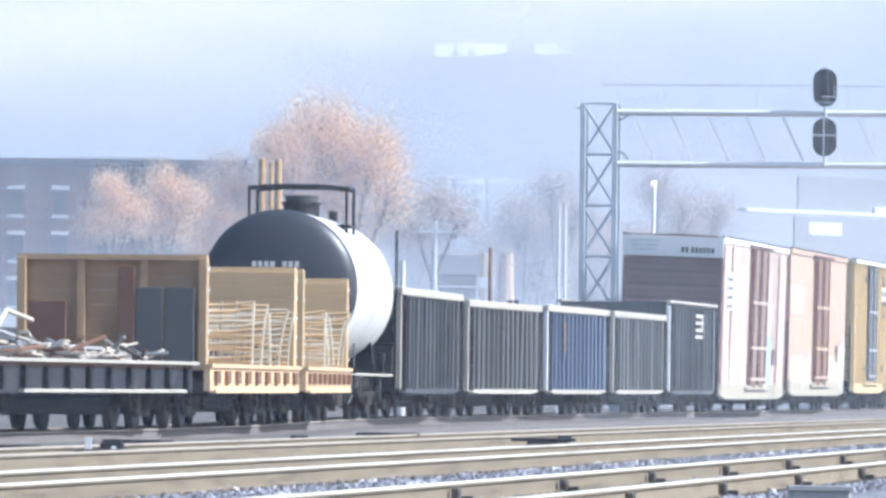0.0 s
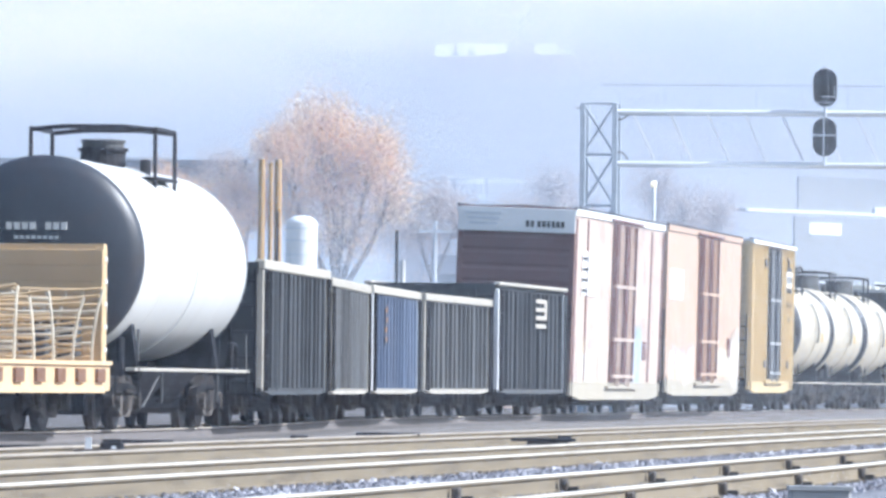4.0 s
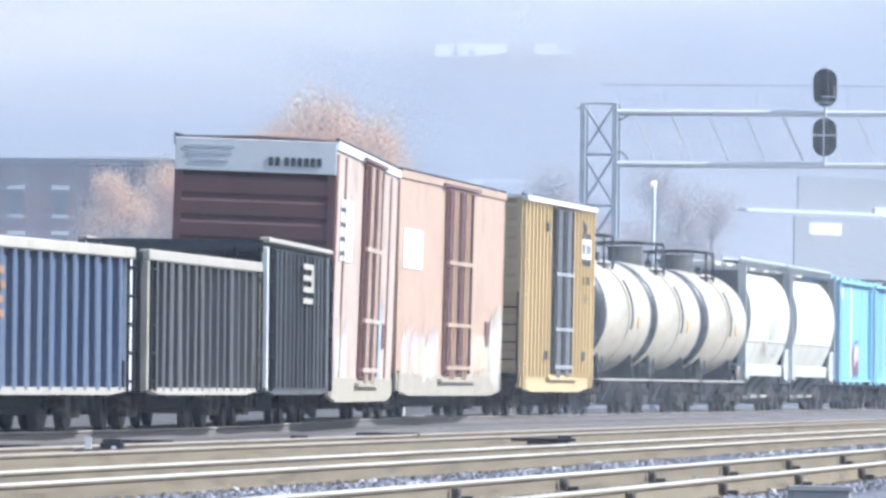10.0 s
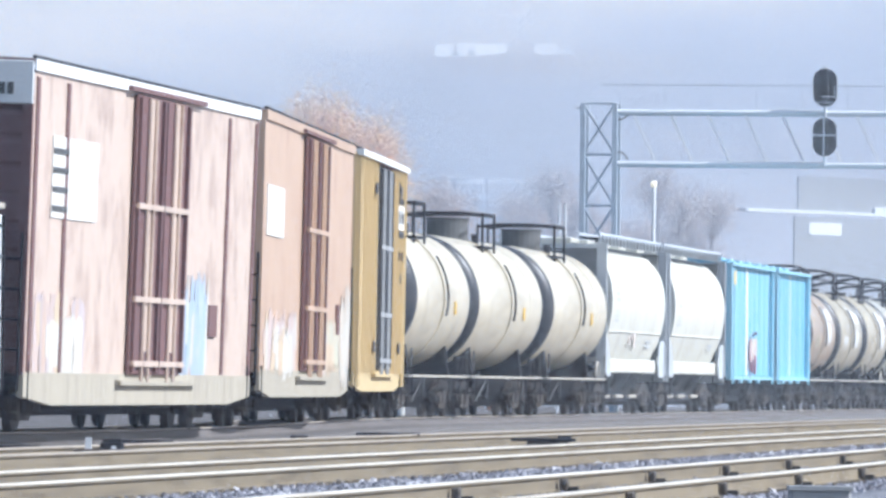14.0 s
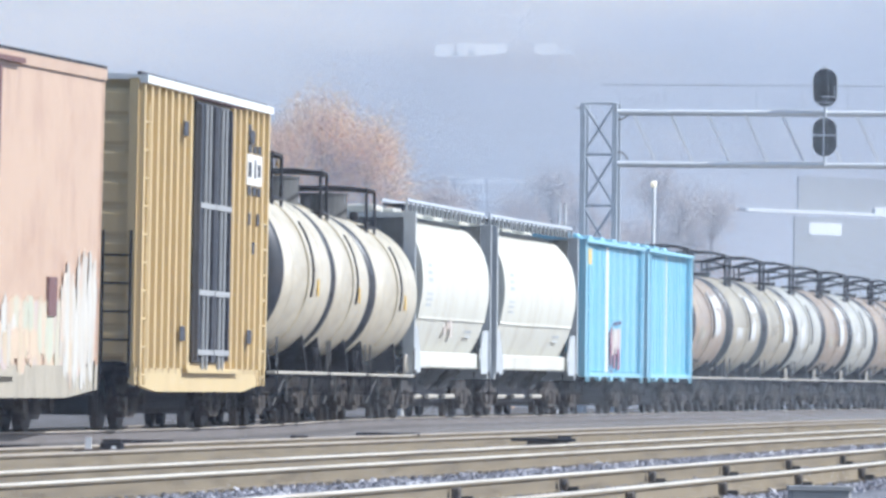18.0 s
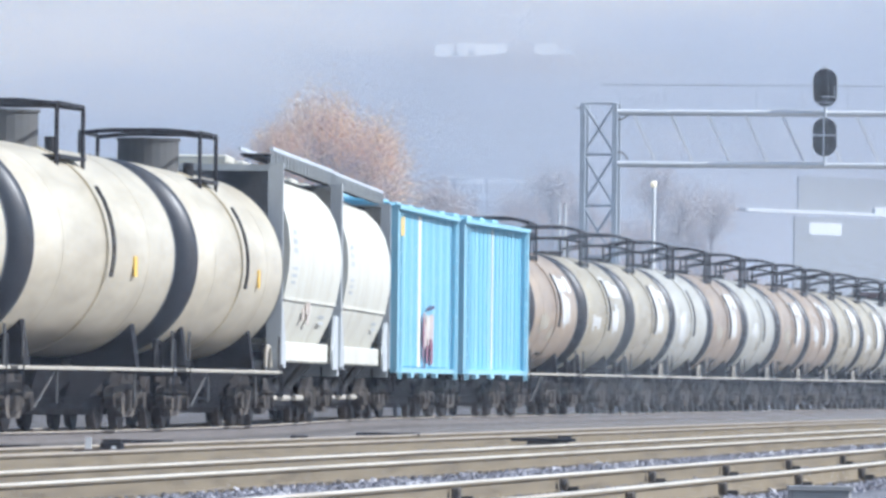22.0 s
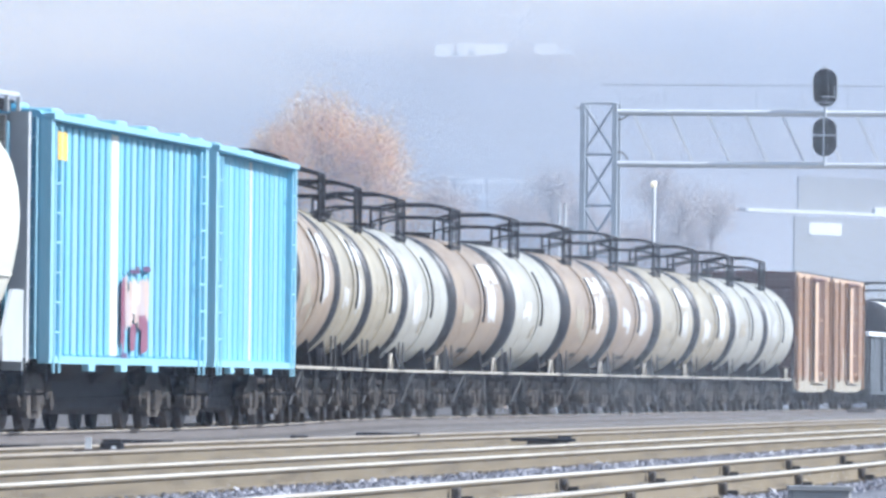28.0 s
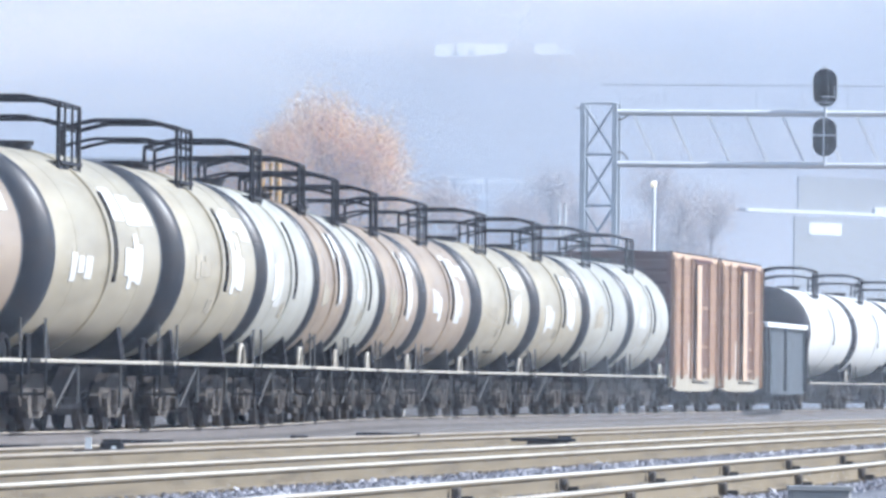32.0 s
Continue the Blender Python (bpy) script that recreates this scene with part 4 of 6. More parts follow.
def ribbed_hopper(lead, length, pale, label, n=22, deep=0.05):
    car = thing("covered_hopper", label, "hopper car", "freight train")
    h, w = length / 2, 1.55
    z0, z1 = 1.05, 4.42
    one("body", car, M["blue"], (0, 0, (z0 + z1) / 2, 2 * w - 0.2, length - 0.3, z1 - z0))
    for sx in (1, -1):
        for i in range(n + 1):
            y = -h + 0.9 + i * (length - 1.5) / n
            m = M["white"] if i in pale else M["blue"] if i % 3 else M["blue_pale"]
            bm = B()
            box(bm, sx * (w - 0.105 + deep / 2), y, (z0 + z1) / 2, deep, (0.52 if n > 20 else 0.25) if i in pale else 0.28, z1 - z0 - 0.1, bevel=0.022)
            part("side_rib", bm, m, car)
        one("top_rail", car, M["blue_pale"], (sx * (w + 0.02), 0, z1 + 0.03, 0.16, length, 0.09))
        one("side_sill", car, M["blue_pale"], (sx * (w - 0.03), 0, z0 - 0.02, 0.16, length, 0.10))
        for sy in (-1, 1):
            one("corner_post", car, M["blue_pale"], (sx * (w - 0.02), sy * (h - 0.12), (z0 + z1) / 2, 0.16, 0.24, z1 - z0))
            ladder(car, sx * (w + 0.06), sy * (h - 0.5), z0 - 0.2, z1 - 0.1, M["blue_pale"])
    for sy in (-1, 1):
        one("end_wall", car, M["blue"], (0, sy * (h - 0.1), (z0 + z1) / 2 + 0.2, 2 * w - 0.2, 0.1, z1 - z0 - 0.4), (0, sy * h, 3.2, 2 * w - 0.3, 0.12, 0.14), (0, sy * h, 2.2, 2 * w - 0.3, 0.12, 0.14))
        ladder(car, w - 0.35, sy * (h + 0.08), z0, z1, M["blue_pale"], "x")
    bm = B()
    prism(bm, [(-w, z1), (w, z1), (w - 0.15, z1 + 0.12), (0, z1 + 0.2), (-w + 0.15, z1 + 0.12)], -h, h)
    part("roof", bm, M["blue"], car)
    for i in range(5):
        one("hatch", car, M["blue_pale"], (0.55, -h + length * (i + 0.5) / 5, z1 + 0.22, 0.8, 0.8, 0.10), bevel=0.03)
    one("roof_walk", car, M["blue_pale"], (0, 0, z1 + 0.32, 0.5, length, 0.05), (-0.8, 0, z1 + 0.28, 0.05, length, 0.05))
    for i in (-1, 1):
        bm = B()
        y = i * length / 7
        v = [bm.verts.new(c) for c in ((-1.3, y - 1.4, 1.05), (1.3, y - 1.4, 1.05), (1.3, y + 1.4, 1.05), (-1.3, y + 1.4, 1.05), (-0.4, y - 0.35, 0.4), (0.4, y - 0.35, 0.4), (0.4, y + 0.35, 0.4), (-0.4, y + 0.35, 0.4))]
        for q in ((0, 1, 2, 3), (4, 5, 6, 7), (0, 1, 5, 4), (1, 2, 6, 5), (2, 3, 7, 6), (3, 0, 4, 7)):
            bm.faces.new([v[j] for j in q])
        bmesh.ops.recalc_face_normals(bm, faces=bm.faces[:])
        part("hopper_bay", bm, M["steel"], car)
    for y in (-3.2, -0.6, 2.0):
        one("sill_bracket", car, M["blue_pale"], (w + 0.0, y, z0 - 0.12, 0.1, 0.5, 0.1))
    couple(car, lead, length, running_gear(car, length, 1.7))
    return car, w, h


car, w, h = ribbed_hopper(-126.4, 13.0, (9,), "sky-blue ribbed covered hopper with maroon and white graffiti")
spray(car, w - 0.02, 0.75, 1.92, 1.9, 0.8, M["graf_pale"], 22, 5)
for k, (y, z, wd, ht) in enumerate(((-0.4, 1.72, 0.26, 1.25), (0.5, 1.45, 0.26, 0.75), (1.0, 1.62, 0.14, 0.4), (1.45, 1.55, 0.32, 0.85))):
    spray(car, w - 0.012, y, z, wd, ht, M["graf_maroon"], 60 + k, 1)
for k, (y, z) in enumerate(((0.25, 2.34), (0.8, 2.40), (1.4, 2.42), (-0.3, 1.12))):
    spray(car, w - 0.008, y, z, 0.34, 0.13, M["graf_dark"], 70 + k, 1)
one("placard", car, M["gold"], (w + 0.07, -h + 0.75, 4.05, 0.012, 0.7, 0.4), label="small yellow placard")
ribbed_hopper(-140.3, 11.2, (7,), "sky-blue covered hopper with shallow ribs and one white rib", 14, 0.014)


# ---- flat cars with bulkheads and scrap ----
def bulkhead_flat(lead, length, near, seed, plates=()):
    car = thing("bulkhead_flat_car", "yellow bulkhead flat car loaded with pale steel racks", "flat car", "freight train")
    h, w = length / 2, 1.5
    bm = B()
    box(bm, 0, 0, 0.98, 2 * w, length, 0.10, bevel=0.01)
    part("deck", bm, M["board_rust"], car)
    for sx in (1, -1):
        one("side_sill", car, M["flat_yellow"], (sx * (w + 0.02), 0, 0.80, 0.10, length, 0.40))
        for z, q in ((1.0, 0.0), (0.60, 1.0)):
            one("sill_flange", car, M["flat_yellow"], (sx * (w + 0.04), 0, z, 0.14, length - q, 0.06))
        for i in range(9):
            one("stake_pocket", car, M["rust"], (sx * (w + 0.09), -h + 0.8 + i * (length - 1.6) / 8, 0.82, 0.06, 0.55, 0.2))
    for sy, m in ((-1, near), (1, M["board"])):
        for i in range(7):
            bm = B()
            box(bm, 0, sy * (h - 0.22), 1.13 + 0.235 * i, 2 * w, 0.08, 0.232, bevel=0.006)
            part("board", bm, m, car)
        bm = B()
        for x in (-w + 0.06, w - 0.06):
            box(bm, x, sy * (h - 0.1), 1.85, 0.14, 0.22, 1.7, bevel=0.01)
        for x in (-0.5, 0.5):
            box(bm, x, sy * (h - 0.10), 1.85, 0.12, 0.14, 1.7)
        box(bm, 0, sy * (h - 0.1), 2.70, 2 * w, 0.2, 0.08)
        fr = part("bulkhead_frame", bm, m if m is near else M["flat_yellow"], car)
        for k in range(5):
            one("reflector", fr, M["white"], (w + 0.02, sy * (h - 0.1), 1.2 + 0.33 * k, 0.02, 0.14, 0.06))
    for x, z, wd, ht, m in plates:
        one("patch_plate", car, M[m], (x, -h - 0.19, z, wd, 0.03, ht), bevel=0.008)
    # Dark blocks for junk and for the shadowed gaps behind the wire.
    for x, y, wd, ht in ((-0.75, h - 0.42, 0.9, 0.72), (0.55, h - 0.42, 1.3, 0.62), (-0.12, h - 0.6, 0.5, 0.95), (0.75, h - 2.0, 0.7, 0.45), (-0.8, h - 1.9, 0.8, 0.4), (0.2, h - 4.0, 0.9, 0.35)):
        one("dark_crate", car, M["gon_dark"], (x, y, 1.035 + ht / 2, wd, 0.5, ht), bevel=0.02)
    rnd = random.Random(seed)
    for k in range(5):
        y = h - 0.7 - k * 1.3
        for x0, x1 in ((-1.42, -0.12), (0.1, 1.42)):
            tall = rnd.uniform(0.86, 1.06)
            lean = rnd.uniform(-0.12, 0.16)
            basket = None
            for i in range(6):
                bm = B()
                x = x0 + (x1 - x0) * i / 5
                tube(bm, [Vector((x + lean * f * f + 0.02 * math.sin(3 * i), y + 0.12 * f * f, 1.03 + tall * f)) for f in (0, 0.35, 0.7, 1.0)], 0.024, 5)
                if basket is None:
                    basket = part("wire_basket", bm, M["scrap"], car, "pale wire-mesh basket, bent out of square")
                else:
                    part("upright", bm, M["scrap"], basket)
            for i in range(10):
                z = 1.08 + (tall - 0.06) * i / 9
                f = (z - 1.03) / tall
                sag = rnd.uniform(-0.07, 0.03)
                bm = B()
                tube(bm, [Vector((x0 + (x1 - x0) * q + lean * f * f, y + 0.12 * f * f - 0.02, z + sag * math.sin(math.pi * q) + 0.05 * (q - 0.5) * rnd.uniform(-1, 1))) for q in (0, 0.25, 0.5, 0.75, 1.0)], 0.027, 5)
                part("bar", bm, M["scrap"] if rnd.random() < 0.4 else M["board"], basket)
    couple(car, lead, length, running_gear(car, length, 1.8))


bulkhead_flat(111.6, 12.6, M["board_rust"], 3, ((0.62, 1.65, 0.42, 1.15, "gon_grey"), (1.1, 1.62, 0.46, 1.2, "gon_grey"), (-1.0, 1.55, 0.6, 0.9, "rust"), (0.25, 1.8, 0.26, 1.5, "rust")))
bulkhead_flat(97.6, 12.6, M["board"], 5)


def scrap_flat(lead, length):
    car = thing("flat_car", "dark flat car piled with loose scrap steel frames", "flat car", "freight train")
    h, w = length / 2, 1.5
    bm = B()
    box(bm, 0, 0, 0.98, 2 * w, length, 0.10, bevel=0.01)
    part("deck", bm, M["rust"], car)
    for sx in (1, -1):
        one("side_sill", car, M["black"], (sx * (w - 0.05), 0, 0.76, 0.08, length, 0.40))
        one("lower_chord", car, M["chord"], (sx * (w + 0.02), 0.6, 0.60, 0.10, length - 3.0, 0.05))
        one("sill_edge", car, M["chord"], (sx * (w + 0.05), 0, 1.03, 0.10, length, 0.05))
        for i in range(10):
            one("stake_pocket", car, M["steel"], (sx * (w + 0.03), -h + 0.7 + i * (length - 1.4) / 9, 0.78, 0.08, 0.2, 0.34))
    rnd = random.Random(11)
    for k in range(170):
        bm = B()
        y, x = rnd.uniform(-h + 1.0, h - 1.0), rnd.uniform(-1.0, 1.2)
        z = 1.07 + rnd.uniform(0.0, 0.46) * (1 - abs(x) / 2.4) * (0.65 + 0.35 * math.cos(y * 0.8))
        a, t = rnd.uniform(0, math.pi), rnd.gauss(0, 0.12)
        d = Vector((math.cos(a) * 0.5, math.sin(a) * 2.0, t)) * rnd.uniform(0.4, 1.0)
        d.x = min(max(d.x, -1.35 + abs(x)), 1.35 - abs(x)) if abs(x) < 1.3 else 0
        if rnd.random() < 0.8:
            rod(bm, Vector((x, y, z)) - d, Vector((x, y, z)) + d, rnd.uniform(0.016, 0.034), 6)
        else:
            box(bm, 0, 0, 0, rnd.uniform(0.05, 0.14), rnd.uniform(0.5, 1.8), rnd.uniform(0.02, 0.05), m=pose(x, y, z, rnd.gauss(0, 8), rnd.gauss(0, 10), rnd.uniform(-50, 50)), bevel=0.006)
        part("scrap_bar", bm, M[rnd.choice(("scrap", "chord", "gon_grey", "rust", "gon_grey", "chord", "concrete"))], car)
    for x in (-0.9, 0.35, 1.2):
        bm = B()
        rod(bm, (x, -h + 0.7, 1.05), (x, -h + 2.6, 1.72), 0.035, 6)
        rod(bm, (x, -h + 2.6, 1.72), (x, -h + 4.4, 1.6), 0.035, 6)
        part("scrap_frame", bm, M["scrap"], car, "bent pale steel frame")
    couple(car, lead, length, running_gear(car, length, 1.8))


scrap_flat(128.6, 15.6)


# ---- tracks ----
HEAD = radians(8.04)
ALONG = Vector((math.sin(HEAD), math.cos(HEAD), 0))
ACROSS = Vector((math.cos(HEAD), -math.sin(HEAD), 0))


def rail_profile():
    return [(-0.07, -0.172), (0.07, -0.172), (0.07, -0.160), (0.012, -0.14), (0.010, -0.045), (0.034, -0.032), (0.036, -0.006), (-0.036, -0.006), (-0.034, -0.032), (-0.010, -0.045), (-0.012, -0.14), (-0.07, -0.160)]


def sweep(bm, pts, prof):
    """Outline of (across, z) carried along ground points."""
    rings = []
    for i, p in enumerate(pts):
        a, b = pts[max(i - 1, 0)], pts[min(i + 1, len(pts) - 1)]
        d = (b - a).normalized()
        nrm = Vector((d.y, -d.x, 0))
        rings.append([bm.verts.new(p + nrm * u + Vector((0, 0, v))) for u, v in prof])
    k = len(prof)
    for a, b in zip(rings, rings[1:]):
        for i in range(k):
            bm.faces.new((a[i], a[(i + 1) % k], b[(i + 1) % k], b[i]))
    bm.faces.new(rings[0]), bm.faces.new(rings[-1])
    bmesh.ops.recalc_face_normals(bm, faces=bm.faces[:])


def offset_line(pts, u):
    out = []
    for i, p in enumerate(pts):
        a, b = pts[max(i - 1, 0)], pts[min(i + 1, len(pts) - 1)]
        d = (b - a).normalized()
        out.append(p + Vector((d.y, -d.x, 0)) * u)
    return out


def track(label, pts, head="rail_head", web="rail_web"):
    ob = thing("railway_track", label, "railway track", "railway tracks", "structure")
    for u in (-0.755, 0.755):
        bm = B()
        sweep(bm, offset_line(pts, u), rail_profile())
        r = part("rail", bm, M[web], ob)
        bm = B()
        sweep(bm, offset_line(pts, u), [(-0.0385, -0.017), (0.0385, -0.017), (0.0385, -0.006), (0.030, 0.0), (-0.030, 0.0), (-0.0385, -0.006)])
        part("railhead", bm, M[head], r, "pale running surface")
    return ob


def straight(intercept, y0, y1, n=2):
    return [Vector((0, intercept, 0)) + ALONG * ((y0 + (y1 - y0) * i / (n - 1)) - intercept) for i in range(n)]


CENTRES = (54.5, 84.4, 114.9)
SPAN = [line(s) for s in np.arange(-400.0, 460.0, 4.0)]
track("near running track with rusty rail sides", straight(CENTRES[0], 5, 620))
track("running track with polished railheads", straight(CENTRES[1], 5, 620))
track("yard track with rusty rails", straight(CENTRES[2], 5, 620), "rail_dull")
track("track that the freight train runs on, through a crossover", SPAN, "rail_dull", "rail_shaded")

# ties of the near tracks: single pieces where the lens sees them closest
_b = B()
box(_b, 0, 0, -0.255, 2.6, 0.23, 0.16, bevel=0.012)
TIE = mesh("tie", _b, M["tie"])
_b = B()
box(_b, 0.755, 0, -0.168, 0.19, 0.34, 0.02)
box(_b, -0.755, 0, -0.168, 0.19, 0.34, 0.02)
for _x in (-0.755, 0.755):
    for _d in (-0.09, 0.09):
        box(_b, _x + _d, 0.06, -0.155, 0.03, 0.035, 0.022)
        box(_b, _x + _d, -0.06, -0.155, 0.03, 0.035, 0.022)
PLATE = mesh("tie_plate", _b, M["rail_web"])
RND = random.Random(5)
for intercept, a, b in ((54.5, 45, 113), (84.4, 58, 166)):
    tr = next(o for o in scene.objects if o.name.startswith("railway_track") and abs(o.children[0].data.vertices[0].co.y - (Vector((0, intercept, 0)) + ALONG * (5 - intercept)).y) < 0.6)
    y = a
    while y < b:
        p = Vector((0, intercept, 0)) + ALONG * (y - intercept)
        m = pose(p.x, p.y, 0, 0, 0, -8.04 + RND.uniform(-0.6, 0.6))
        t_ob = part("tie", TIE, None, tr, at=m)
        part("tie_plate", PLATE, None, t_ob)
        y += 0.53


def motions():
    for ob, mid, bogie, lean in TRAIN:
        walk(ob, [(float(t), car_pose(mid, bogie, float(t), lean)) for t in range(0, 33)])


# ---- ground ----
bm = B()
xs = [-3000, -300, -60, -25, -12, -6, -2, 2, 6, 12, 25, 60, 300, 3000]
ys = [-200, 0, 30, 45, 55, 65, 75, 85, 95, 110, 130, 160, 200, 260, 350, 500, 900, 2000, 4500]
grid = [[bm.verts.new((x, y, -0.34)) for x in xs] for y in ys]
for a, b in zip(grid, grid[1:]):
    for i in range(len(xs) - 1):
        bm.faces.new((a[i], a[i + 1], b[i + 1], b[i]))
thing("ground", "tan cinder and gravel yard ground", "ground", kind="structure", bm=bm, material=M["dirt"])


def bed(name, label, pts, half, material):
    bm = B()
    sweep(bm, pts, [(-half - 0.35, -0.335), (half + 0.35, -0.335), (half, -0.185), (0.7, -0.166), (-0.7, -0.166), (-half, -0.185)])
    return thing(name, label, "ballast", kind="structure", bm=bm, material=material)


for c in CENTRES:
    bed("ballast_bed", "grey crushed-stone ballast bed", straight(c, 5, 620, 60), 1.55, M["ballast"])
bed("ballast_bed", "loose grey gravel between the tracks", straight(69.5, 5, 620, 60), 0.75, M["ballast"])
bed("ballast_bed", "cinder ballast bed under the train", SPAN, 1.6, M["dirt"])


def stones(label, bands, seed):
    """Loose crushed stones: bands of (intercept, from y, to y, half width, per metre, height)."""
    rnd = np.random.RandomState(seed)
    vs, fs = [], []
    for c, y0, y1, half, per, z in bands:
        n = int((y1 - y0) * per)
        al, ac = rnd.uniform(y0, y1, n), rnd.uniform(-half, half, n)
        for k in range(n):
            p = Vector((0, c, z)) + ALONG * (al[k] - c) + ACROSS * ac[k]
            r = rnd.uniform(0.018, 0.05)
            q = rnd.uniform(0, 3.1)
            cx, sx = math.cos(q), math.sin(q)
            base = len(vs)
            for dx, dy, dz in ((1, 0, 0), (0.2, 0.9, 0.1), (-0.9, 0.3, 0), (-0.2, -0.9, 0.1), (0.15, 0.1, 0.85), (-0.25, -0.2, 0.6)):
                j = rnd.uniform(0.75, 1.25)
                vs.append((p.x + r * j * (dx * cx - dy * sx), p.y + r * j * (dx * sx + dy * cx), p.z + r * dz * j))
            fs += [(base + a, base + b, base + d) for a, b, d in ((0, 1, 4), (1, 2, 4), (2, 5, 4), (2, 3, 5), (3, 0, 5), (0, 4, 5))]
    me = bpy.data.meshes.new("ballast_stones")
    me.from_pydata(vs, [], fs)
    me.materials.append(M["stone"])
    tagged(new("ballast_stones", me), label, "stones", kind="stuff")


def stone_material():
    m = bpy.data.materials.new("crushed_stone")
    m.use_nodes = True
    n, l = m.node_tree.nodes, m.node_tree.links
    g, r = n.new("ShaderNodeNewGeometry"), n.new("ShaderNodeValToRGB")
    r.color_ramp.elements[0].color, r.color_ramp.elements[1].color = (0.07, 0.07, 0.085, 1), (0.62, 0.62, 0.66, 1)
    e = r.color_ramp.elements.new(0.7)
    e.color = (0.24, 0.24, 0.28, 1)
    l.new(g.outputs["Random Per Island"], r.inputs[0])
    l.new(r.outputs[0], n["Principled BSDF"].inputs["Base Color"])
    n["Principled BSDF"].inputs["Roughness"].default_value = 0.85
    return m


M["stone"] = stone_material()
stones("loose pale and dark crushed ballast stones", ((69.5, 47, 117, 1.2, 150, -0.185), (54.5, 43, 107, 1.5, 70, -0.172), (84.4, 58, 146, 1.5, 70, -0.172), (40.0, 43, 78, 1.3, 120, -0.33), (114.9, 93, 185, 1.6, 40, -0.172), (99.5, 68, 166, 0.9, 30, -0.33)), 4)


# ---- signal gantry ----
def gantry():
    ob = thing("signal_gantry", "grey galvanised lattice signal gantry over the tracks", "signal gantry")
    base = Vector((4.90, 249.4, -0.3))
    up = Vector((0, 0, 1))
    hgt, wid, dep = 10.0, 1.02, 0.9
    legs = []
    for a in (-wid / 2, wid / 2):
        for d in (0, dep):
            p = base + ACROSS * a + ALONG * d
            legs.append(p)
            bm = B()
            box(bm, 0, 0, hgt / 2, 0.17, 0.17, hgt, m=Matrix.Translation(p) @ Matrix.Rotation(-HEAD, 4, "Z"), bevel=0.01)
            part("leg", bm, M["silver"], ob)
    levels = [10.0 - 1.62 * i for i in range(7)]
    for d in (0,):
        for z1, z0 in zip(levels, levels[1:]):
            l, r = base + ACROSS * (-wid / 2) + ALONG * d, base + ACROSS * (wid / 2) + ALONG * d
            for p, q in ((l + up * z1, r + up * z0), (r + up * z1, l + up * z0), (l + up * z1, r + up * z1)):
                bm = B()
                rod(bm, p, q, 0.045, 6)
                part("brace", bm, M["silver"], ob)
    far = 26.0
    for d in (0, dep):
        for z in (9.72, 8.08):
            a = base + ACROSS * (wid / 2) + ALONG * d + up * z
            bm = B()
            rod(bm, a, a + ACROSS * far, 0.085, 14)
            part("chord", bm, M["capwhite"] if d == 0 else M["silver"], ob, smooth=True)
        for i in range(20 if d == 0 else 0):
            a = base + ACROSS * (wid / 2 + 0.58 + 1.18 * i) + ALONG * d
            run = ACROSS * 0.72 - up * 1.52
            ez = run.normalized()
            # Plate normal set between camera and sun so the bar looks bright.
            ey = Vector((0.5, -0.62, 0.6))
            ey = (ey - ez * ey.dot(ez)).normalized()
            ex = ey.cross(ez)
            m = Matrix(((ex.x, ey.x, ez.x, 0), (ex.y, ey.y, ez.y, 0), (ex.z, ey.z, ez.z, 0), (0, 0, 0, 1)))
            m.translation = a + up * 9.66 + run / 2
            bm = B()
            box(bm, 0, 0, 0, 0.09, 0.015, run.length, m=m)
            part("diagonal", bm, M["capwhite"], ob, "flat white plate turned to catch the sun")
    # handrail wire above the deck
    bm = B()
    a = base + ACROSS * 0.0 + up * 10.62 + ALONG * dep
    rod(bm, a, a + ACROSS * far, 0.02, 6)
    part("handrail", bm, M["silver"], ob)
    for i in range(18):
        q = base + ACROSS * (0.55 + 1.45 * i) + ALONG * dep
        bm = B()
        rod(bm, q + up * 9.78, q + up * 10.62, 0.011, 5)
        part("handrail_post", bm, M["silver"], ob)
    for z0, z1 in ((9.45, 9.62), (8.42, 8.22)):
        bm = B()
        q = base + ACROSS * (wid / 2)
        tube(bm, [q + up * z0, q + ACROSS * 0.22 + up * (z0 + 0.04), q + ACROSS * 0.42 + up * z1], 0.02)
        part("cable_bracket", bm, M["steel"], ob, "thin dark cable arm on the tower")
    bm = B()
    rod(bm, base + ACROSS * (-wid / 2 - 0.28) + up * 9.85, base + ACROSS * (-wid / 2) + up * 9.85, 0.03, 6)
    part("insulator", bm, M["trimwhite"], ob)
    # right-hand leg past the tracks
    for a in (far, far + wid):
        p = base + ACROSS * (wid / 2 + a)
        bm = B()
        box(bm, 0, 0, hgt / 2, 0.17, 0.17, hgt, m=Matrix.Translation(p) @ Matrix.Rotation(-HEAD, 4, "Z"))
        part("leg", bm, M["silver"], ob)
    return base


GBASE = gantry()


